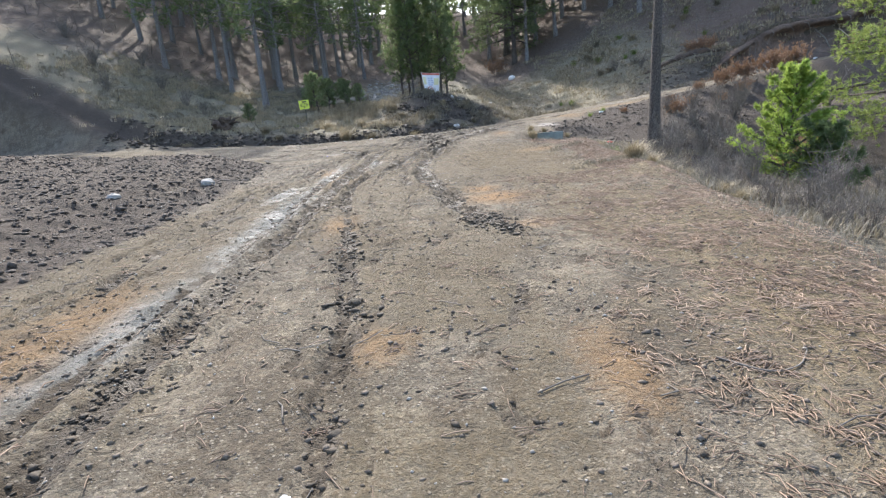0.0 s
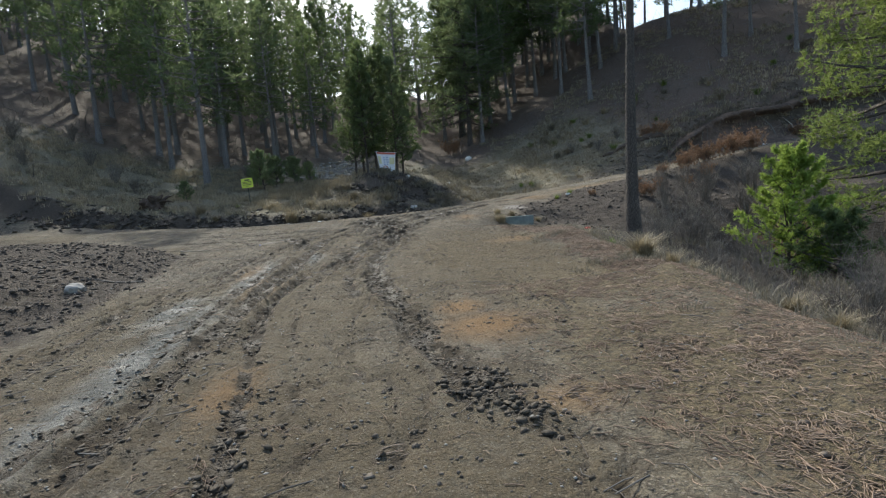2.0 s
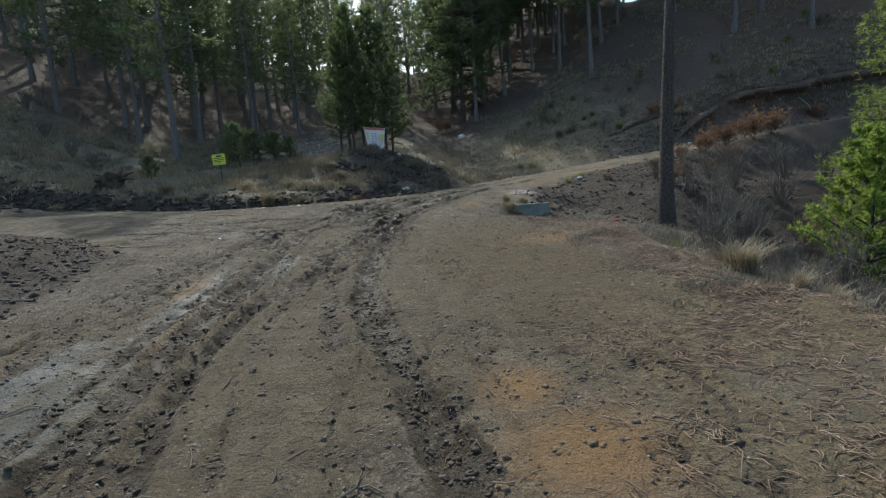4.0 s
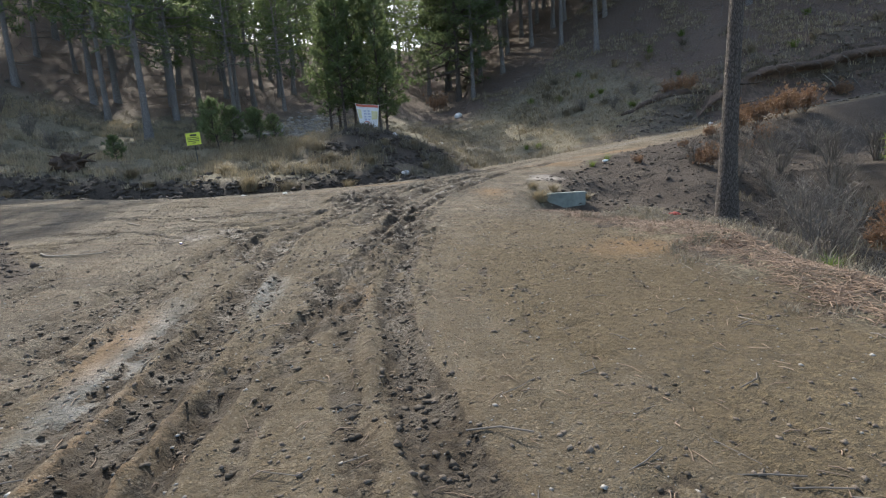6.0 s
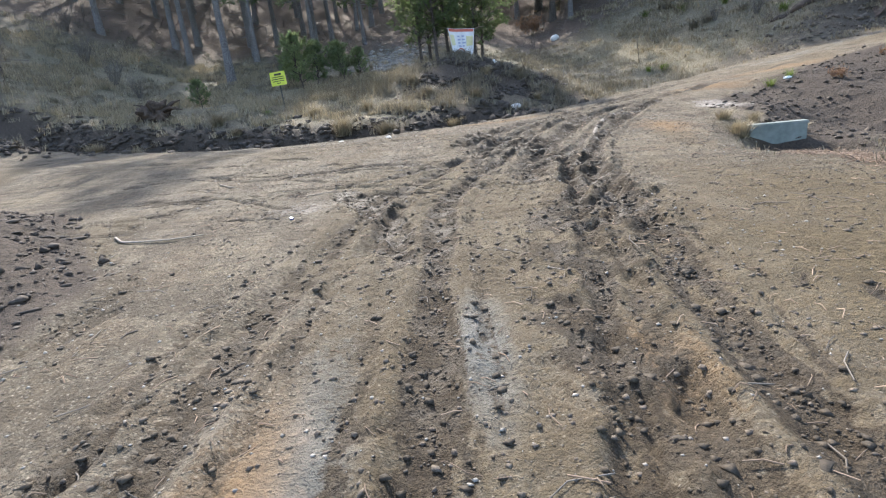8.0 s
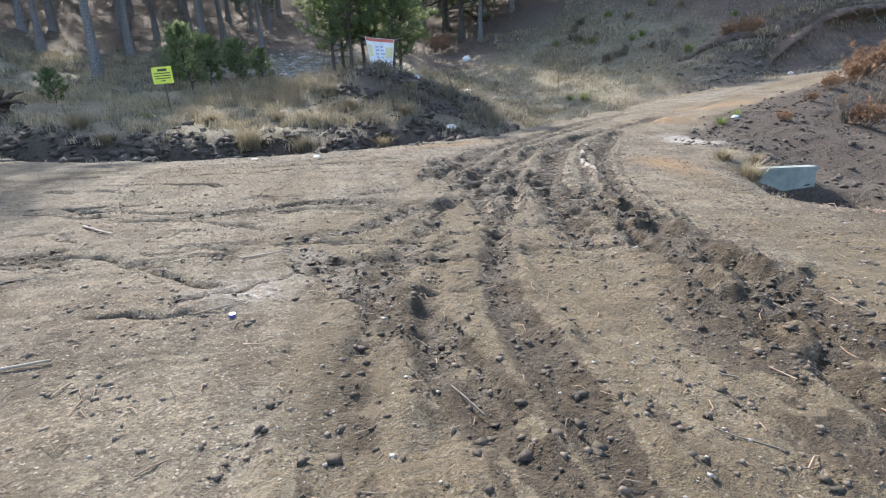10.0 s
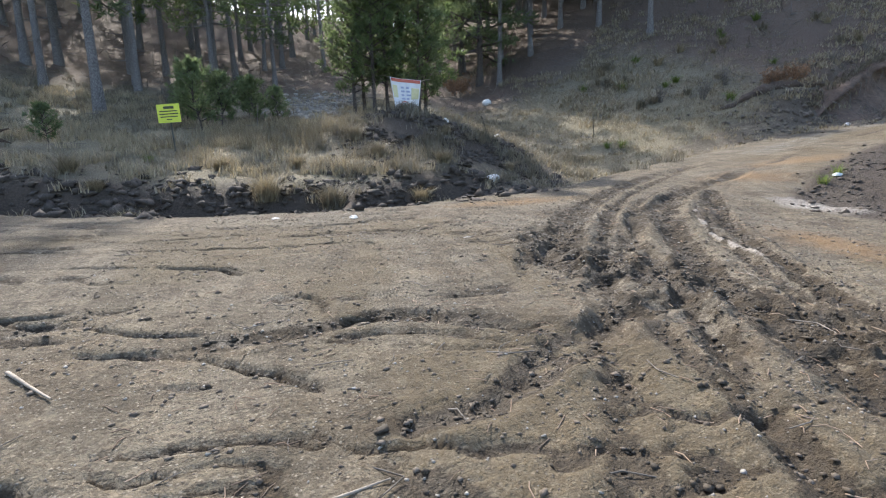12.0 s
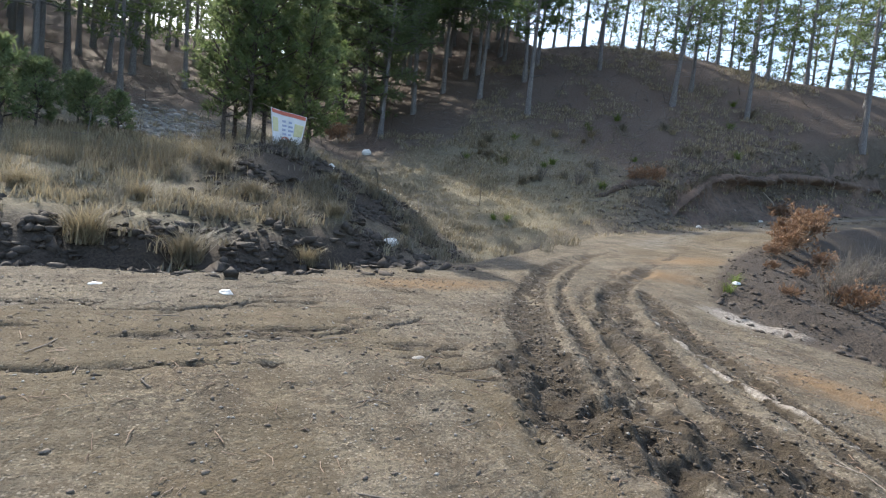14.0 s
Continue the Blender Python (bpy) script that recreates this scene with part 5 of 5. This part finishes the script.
# ---- bushes, brush and tussocks ----
def tussock(x, y, size, seed, material, label, count=400, wide=0.011):
    """A thick tuft of long arching blades."""
    rng = np.random.default_rng(seed)
    v, f = blades(rng, np.zeros((1, 3)), count, 0.75, wide, 0.95, 0.11)
    ob = tagged(mesh_part("grass_tussock", v, f, material), label, "grass tussock", "tussocks along the ditch")
    return stand(ob, x, y, 40 * seed, size, 0.04)


for k, (x, y, size) in enumerate([(-4.6, 28.6, 0.95), (-3.1, 28.2, 0.9), (-0.9, 28.6, 0.65), (-5.9, 30.6, 0.6), (-7.3, 27.9, 0.7), (-9.4, 30.3, 0.8), (0.1, 30.4, 0.6), (-1.6, 31.4, 0.8), (-11.6, 28.4, 0.7), (-3.9, 30.9, 0.7), (2.6, 31.8, 0.5), (-13.6, 29.6, 0.8), (-2.2, 33.2, 0.8), (0.9, 33.6, 0.6), (-8.3, 29.0, 0.5), (2.4, 34.4, 0.6)]):
    tussock(x, y, size, k + 1, DULL_GRASS if k in (1, 7, 12) else DRY_GRASS, "arching withered grass tussock beside the ditch")
for k, (x, y, size) in enumerate([(4.2, 10.9, 0.85), (4.5, 11.5, 0.8), (4.3, 10.2, 0.6), (4.9, 12.1, 0.8), (5.2, 10.6, 0.7), (4.6, 8.2, 0.6), (4.3, 7.2, 0.5), (3.85, 20.1, 0.75), (3.9, 20.75, 0.55), (4.4, 20.6, 0.5), (5.1, 13.3, 0.6), (4.7, 14.6, 0.5), (5.4, 11.7, 0.6), (4.4, 9.9, 0.5), (5.3, 20.6, 0.45)]):
    tussock(x, y, 0.68 * size, k + 30, DRY_GRASS, "pale dry grass tuft on the verge by the gully")
for k, (x, y, size) in enumerate([(2.9, 2.5, 0.22), (3.2, 2.75, 0.25), (-3.1, 27.0, 0.3), (9.9, 37.1, 0.6), (9.2, 37.2, 0.5), (4.4, 12.6, 0.3), (12.6, 46, 0.7), (-7.9, 31.6, 0.4), (7.6, 25.2, 0.4), (8.3, 25.5, 0.4), (14, 44, 0.7)]):
    tussock(x, y, size, k + 50, GREEN_GRASS, "small fresh green weed tuft", 90, 0.014)


luck = random.Random(12)
for k in range(34):
    tussock(luck.uniform(13, 36), luck.uniform(38, 48), luck.uniform(0.5, 1.0), k + 80, (DULL_GRASS, GREEN_GRASS, DRY_GRASS)[k % 3], "weed clump on the brown hillside" if k % 3 != 1 else "fresh green weed clump on the brown hillside", 120, 0.022)["group"] = "weed clumps of the hillside"


def bare_shrub(seed, tall, stems, material, label, leaf=None, name="bare_shrub", category="shrub", group="", spread=0.55, leaves=0):
    """Thin stems that fork twice; with dead leaves on them if wanted."""
    rng = np.random.default_rng(seed)
    root = tagged(new(name), label, category, group)
    wood, tips = [], []
    for _ in range(stems):
        a, out = rng.uniform(0, 6.28), rng.uniform(0.15, 1.0) * spread
        start = np.array([math.cos(a), math.sin(a), 0]) * 0.12 * rng.uniform(0, 1)
        end = np.array([math.cos(a) * out * tall, math.sin(a) * out * tall, tall * rng.uniform(0.55, 1.0)])
        mid = start + (end - start) * 0.5 + np.append(rng.normal(size=2) * 0.05, 0.06) * tall
        wood.append(tube([start, mid, end], [0.011 * tall, 0.007 * tall, 0.002], 3))
        for _ in range(7):
            f = rng.uniform(0.3, 0.95)
            base = start + (mid - start) * min(1, 2 * f) if f < 0.5 else mid + (end - mid) * (2 * f - 1)
            tip = base + (rng.normal(size=3) * 0.6 + np.array([0, 0, 0.45])) * 0.28 * tall
            wood.append(tube([base, (base + tip) / 2 + rng.normal(size=3) * 0.02, tip], [0.005 * tall, 0.003 * tall, 0.001], 3))
            tips += [base * 0.5 + tip * 0.5, tip]
    v, f = joined(wood)
    mesh_part("branchwork", v, f, material, root)
    if leaf is not None:
        tips = np.array(tips)
        v, f = tufts(rng, tips, tips + np.array([0, 0, 0.3]), leaves, 0.16, 0.022, 0.9)
        mesh_part("foliage", v, f, leaf, root)
    return root


def shrubs(kinds, spots, seed):
    luck = random.Random(seed)
    for k, (x, y, size) in enumerate(spots):
        kind = kinds[k % len(kinds)]
        (stand if k < len(kinds) else stand_copy)(kind, x, y, luck.uniform(0, 360), size, 0.05)


shrubs([bare_shrub(60 + i, 1.2, 26, TWIG, "leafless grey-brown shrub in the gully", group="leafless shrubs of the gully") for i in range(3)],
       [(6.6, 14.8, 0.9), (7.4, 15.9, 1.1), (8.6, 16.6, 1.1), (9.4, 15.6, 1.0), (7.2, 12.9, 0.8), (6.3, 10.9, 0.7), (8.4, 13.6, 1.0), (5.9, 8.9, 0.6), (7.3, 9.9, 0.8), (9.0, 11.6, 1.0), (9.6, 17.8, 1.1), (10.2, 19.6, 1.2), (11.6, 20.6, 1.2),
        (13, 17.2, 1.2), (12.6, 14.2, 1.1), (10.6, 13.6, 1.0), (5.8, 12.6, 0.5), (6.0, 6.9, 0.7), (7.9, 7.6, 0.9), (12.4, 22.6, 1.2), (11.2, 24.8, 0.9), (12.6, 25.2, 1.0), (14.0, 25.6, 1.1), (11.6, 23.2, 1.0), (13.6, 23.6, 1.2), (15.4, 26.2, 1.2), (16.6, 24.6, 1.3), (15.6, 39.2, 0.9), (17.4, 39.8, 0.8), (20.8, 38.6, 0.9), (22.4, 38.2, 0.8), (14.2, 40.6, 0.8), (24.6, 38.4, 0.7), (4.9, 6.2, 0.45), (5.3, 7.6, 0.5), (5.0, 8.8, 0.45), (5.4, 10.2, 0.5), (5.2, 11.4, 0.45), (6.1, 12.0, 0.6), (6.6, 8.2, 0.6), (6.9, 11.4, 0.6), (5.6, 14.2, 0.45), (6.3, 13.6, 0.6), (7.6, 14.2, 0.7), (5.1, 4.8, 0.5), (6.2, 4.6, 0.6), (8.2, 10.6, 0.8), (14.6, 22.4, 1.3), (17.8, 26.6, 1.3), (18.4, 24.4, 1.4), (12.4, 21.4, 1.2)], 3)
shrubs([bare_shrub(70 + i, 1.0, 16, TWIG, "pile of dead orange-brown pine branches on the embankment", DEAD_LEAVES, "dead_branch_pile", "brush pile", "dead branches along the road", 0.9, 9) for i in range(2)],
       [(12.2, 26.9, 0.3), (14.2, 28.0, 0.5), (15.6, 28.4, 0.95), (17.2, 29.1, 1.1), (19.0, 29.7, 1.2), (20.6, 30.2, 1.2), (13.6, 19.4, 1.0), (14.6, 20.2, 1.1), (9.0, 24.6, 0.3), (13.2, 26.6, 0.35), (14.6, 26.4, 0.45), (16.2, 27.4, 0.7), (11.4, 24.4, 0.7), (28.6, 35.9, 0.9), (19.6, 37.9, 0.9), (18.7, 38.2, 0.8), (7.2, 55.6, 1.5)], 5)
shrubs([bare_shrub(80 + i, 0.8, 16, TWIG, "heap of grey broken branches at the foot of the cut bank", name="branch_heap", category="brush pile", group="branch heaps of the cut bank", spread=1.3) for i in range(2)],
       [(20.2, 34.3, 0.9), (21.4, 34.7, 1.0), (22.6, 34.9, 0.9), (23.8, 35.2, 0.9), (18.6, 34.2, 0.7), (25.4, 35.5, 1.0), (16.8, 36.4, 0.9), (17.6, 37.2, 1.0), (15.4, 38.0, 0.8), (29.6, 36.4, 1.0), (31.2, 36.7, 1.1)], 7)
for x, y, size in [(-21, 36, 1.2), (-24, 40, 1.4), (-17, 38, 1.2), (-19.6, 40.4, 1.3), (-15.2, 36.6, 1.0), (-10.5, 44.5, 1.2), (-6.5, 48.5, 1.2), (-28, 44, 1.5), (-23, 45, 1.4), (-8.4, 46, 1.1)]:
    stand_copy(bpy.data.objects["bare_shrub"], x, y, chance.uniform(0, 360), size)

# torn turf and roots overhanging the cut bank
def turf_lip(seed, points, thick, label):
    rng = np.random.default_rng(seed)
    p = smooth_line(points, 6)
    z = on_ground(p[:, 0], p[:, 1]) + 0.02
    v, f = tube(np.column_stack([p, z]), thick * (0.6 + 0.7 * rng.uniform(0, 1, len(p))) * np.sin(np.linspace(0.25, 2.9, len(p))), 12)
    v = v + np.stack([fbm(v[:, 0] * 2, v[:, 1] + 3 * v[:, 2], 0.4, 3, seed) - 0.5, fbm(v[:, 1] * 2, v[:, 0] + 3 * v[:, 2], 0.4, 3, seed + 5) - 0.5, fbm(v[:, 0], v[:, 1] * 2, 0.3, 3, seed + 9) - 0.5], -1) * thick * 1.1
    lip = tagged(new("turf_lip"), label, "turf lip", "turf lips of the cut bank")
    mesh_part("turf", v, f, ROOT, lip, smooth=True)
    for k in range(9):
        q = p[rng.integers(2, len(p) - 2)]
        zq = ground_z(q[0], q[1])
        a = np.array([q[0], q[1], zq])
        d = np.array([rng.normal() * 0.3, -0.5, -0.5 - 0.4 * rng.uniform()])
        mesh_part("root", *tube([a, a + 0.5 * d + np.array([0, -0.12, 0.1]), a + d], [0.025, 0.018, 0.006], 5), TWIG, lip)
    return lip


turf_lip(5, [(15.2, 37.4), (16.8, 37.7), (18.6, 37.9), (20.4, 37.4)], 0.26, "dark eroded turf edge on the lower slope")

# young pines
young = pine(90, 4.0, 0.04, 1.9, 52, 44, 18, 0.15, 0.06, BARK_DARK, NEEDLES_BRIGHT, "bright green bushy young pine in the gully", "young pine", name="young_pine", droop=-0.35, dead=0, lean=0.1)
stand(young, 10.1, 14.8, 0, 0.84, 0.2)
low = pine(91, 2.0, 0.05, 1.5, 26, 26, 14, 0.18, 0.05, BARK_DARK, NEEDLES_DARK, "low dark green pine bush in the gully", "young pine", name="young_pine", droop=-0.2, dead=0)
stand(low, 10.2, 13.4, 0, 0.9, 0.1)
sapling = pine(92, 2.1, 0.16, 1.05, 24, 20, 10, 0.20, 0.035, BARK_DARK, NEEDLES_YOUNG, "small green pine sapling in the dry grass", "young pine", "pine saplings by the notice board", name="pine_sapling", droop=-0.4, dead=0, lean=0.08)
stand(sapling, -7.7, 37.4, 0, 1.15)
for x, y, size in [(-7.0, 37.9, 0.95), (-5.8, 38.6, 0.85), (-5.0, 39.4, 0.65), (-11.3, 33.9, 0.55), (-8.6, 39.6, 0.8), (-6.4, 41.2, 0.8)]:
    stand_copy(sapling, x, y, 70 * x, size)

# litter left on the ground
BLUE_PLASTIC = speckled("blue_plastic", (0.04, 0.05, 0.22), (0.07, 0.08, 0.30), 20, 0.35, 0.05, 0.001)
RED_CLOTH = speckled("red_cloth", (0.32, 0.06, 0.05), (0.45, 0.10, 0.08), 20, 0.8, 0.4, 0.005)
PAPER = speckled("white_litter", (0.55, 0.60, 0.60), (0.75, 0.78, 0.78), 20, 0.5, 0.3, 0.005)


def crumpled(name, x, y, size, material, label, category, seed):
    bm = bmesh.new()
    bmesh.ops.create_icosphere(bm, subdivisions=3, radius=1)
    for v in bm.verts:
        v.co *= 1 + 0.5 * noise.noise(v.co * 2.2 + Vector((seed, 0, 0)))
        v.co = Vector((v.co.x * size, v.co.y * size * 0.7, v.co.z * size * 0.35))
    me = bpy.data.meshes.new(name)
    bm.to_mesh(me)
    bm.free()
    me.materials.append(material)
    ob = tagged(new(name, me), label, category)
    ob.matrix_world = pose(x, y, ground_z(x, y) + size * 0.2, 0, 0, seed * 40)
    return ob


bm = bmesh.new()
bmesh.ops.create_cone(bm, cap_ends=True, segments=20, radius1=0.022, radius2=0.020, depth=0.022)
bmesh.ops.bevel(bm, geom=[e for e in bm.edges], offset=0.003, segments=2, affect="EDGES")
me = bpy.data.meshes.new("bottle_cap")
bm.to_mesh(me)
bm.free()
me.materials.append(BLUE_PLASTIC)
cap = tagged(new("bottle_cap", me), "small blue plastic bottle cap on the dirt", "bottle cap")
cap.matrix_world = pose(-3.31, 16.43, ground_z(-3.31, 16.43) + 0.012, 12, 5, 0)
crumpled("plastic_scrap", -0.72, 1.72, 0.035, PAPER, "crumpled pale plastic scrap on the dirt road", "litter", 2)
crumpled("red_rag", 6.1, 18.0, 0.11, RED_CLOTH, "crumpled red rag beside the gully", "litter", 3)
crumpled("plastic_scrap", 8.2, 25.4, 0.12, PAPER, "pale plastic scrap on the embankment", "litter", 5)


# ---- cut bank beside the far side of the cross road, with its undercut ----
def cut_bank(seed, points, deep, high, label):
    """Bare earth that rises from the foot, leans out under the turf and runs back into the slope; roots hang from its lip."""
    rng = np.random.default_rng(seed)
    p = smooth_line(points, 22)
    way = unit(np.gradient(p, axis=0))
    back = np.stack([-way[:, 1], way[:, 0]], -1)
    n = len(p)
    run = np.concatenate([[0], np.cumsum(np.hypot(*np.diff(p, axis=0).T))])
    ends = sstep(0, 3.0, run) * sstep(run[-1], run[-1] - 3.0, run)
    shelf = sstep(0.36, 0.58, fbm(run, run * 0 + 4, 3.4, 2, seed + 2))
    base = on_ground(p[:, 0], p[:, 1])
    tall = (np.interp(p[:, 0], *high) - base) * (0.84 + 0.3 * fbm(run, run * 0, 2.6, 3, seed)) * (0.25 + 0.75 * ends)
    rows = []
    for out, up, under in ((-0.6, -0.12, 0), (-0.2, 0.0, 0), (0.12, 0.12, 0), (0.38, 0.26, 0), (0.58, 0.40, 0.06), (0.70, 0.54, 0.16), (0.76, 0.64, 0.30), (0.80, 0.72, 0.38), (0.82, 0.78, 0.30), (0.80, 0.84, 0.05), (0.80, 0.90, -0.18), (0.84, 0.97, -0.22), (0.95, 1.03, -0.12), (1.2, 1.05, 0), (1.6, 1.02, 0), (2.2, 0.9, 0), (3.0, 0.6, 0), (4.0, 0.2, 0)):
        rag = 0.5 * (fbm(run + 3 * out, run * 0 + 6 * up, 0.8, 4, seed + 5) - 0.5) * ends
        xy = p + back * (deep * (out + under * shelf) + rag)[:, None]
        far = on_ground(xy[:, 0], xy[:, 1])
        w = float(sstep(1.0, 4.0, out))
        z = base + tall * up + 0.5 * rag
        rows.append(np.column_stack([xy, np.where(out < 1, z, np.maximum(z, far) * (1 - w) + (far - 0.08) * w) - 0.15 * (1 - ends)]))
    i = np.arange(n * len(rows)).reshape(len(rows), n)
    f = np.stack([i[:-1, :-1], i[:-1, 1:], i[1:, 1:], i[1:, :-1]], -1).reshape(-1, 4)
    bank = tagged(mesh_part("cut_bank", np.concatenate(rows), f, BANK_EARTH, smooth=True), label, "earth bank", kind="structure")
    lip = rows[11]
    for _ in range(26):
        a = lip[rng.integers(12, n - 12)]
        d = np.array([rng.normal() * 0.4, -0.15 - 0.3 * rng.uniform(), -0.5 - 0.6 * rng.uniform()])
        mesh_part("root", *tube([a + np.array([0, 0.15, 0.03]), a + 0.4 * d + np.array([0, -0.12, 0.12]), a + d], [0.025, 0.018, 0.006], 5), TWIG, bank)
    return rows[13]


BANK_EARTH = speckled("bare_bank_earth", (0.045, 0.031, 0.023), (0.175, 0.118, 0.085), 5, 0.95, 1.0, 0.08)
lip = cut_bank(3, [(18.0, 34.6), (21.0, 35.2), (24.0, 35.6), (28.0, 35.9), (33.0, 36.0), (38.0, 35.7), (44.0, 35.3)], 1.35, ((18, 21, 25, 31, 41, 44), (3.6, 5.0, 6.4, 7.2, 7.6, 7.7)), "bare brown earth bank with an undercut below the turf")
v, f = blades(dice, np.repeat(lip[8:-8], 2, 0) + dice.normal(size=(2 * (len(lip) - 16), 3)) * np.array([0.1, 0.25, 0.0]) - np.array([0, 0, 0.03]), 14, 0.28, 0.014, 1.1, 0.1)
stuff("lip_grass", (v, f), DULL_GRASS, "withered grass hanging over the lip of the cut bank", "dry grass")
for k, (x, y, high) in enumerate([(27.2, 36.0, 1.9), (28.6, 36.1, 1.5), (30.4, 36.2, 1.2), (24.4, 35.7, 0.9)]):
    a = np.array([x, y, ground_z(x, y)])
    top = a + np.array([-0.8 + 0.5 * (k % 2), 0.9, high])
    branch = tagged(new("fallen_branch"), "dead barkless branch leaning on the cut bank", "branch")
    mesh_part("limb", *tube([a, (a + top) / 2 + np.array([0.1, -0.1, 0.12]), top], [0.05, 0.04, 0.015], 6), PALE_WOOD if k % 2 else TWIG, branch, smooth=True)
    for j in range(3):
        b = a + (top - a) * (0.4 + 0.2 * j)
        mesh_part("twig", *tube([b, b + np.array([0.35 * (-1) ** j, -0.1, 0.2]), b + np.array([0.6 * (-1) ** j, -0.15, 0.25])], [0.02, 0.014, 0.005], 5), TWIG, branch)
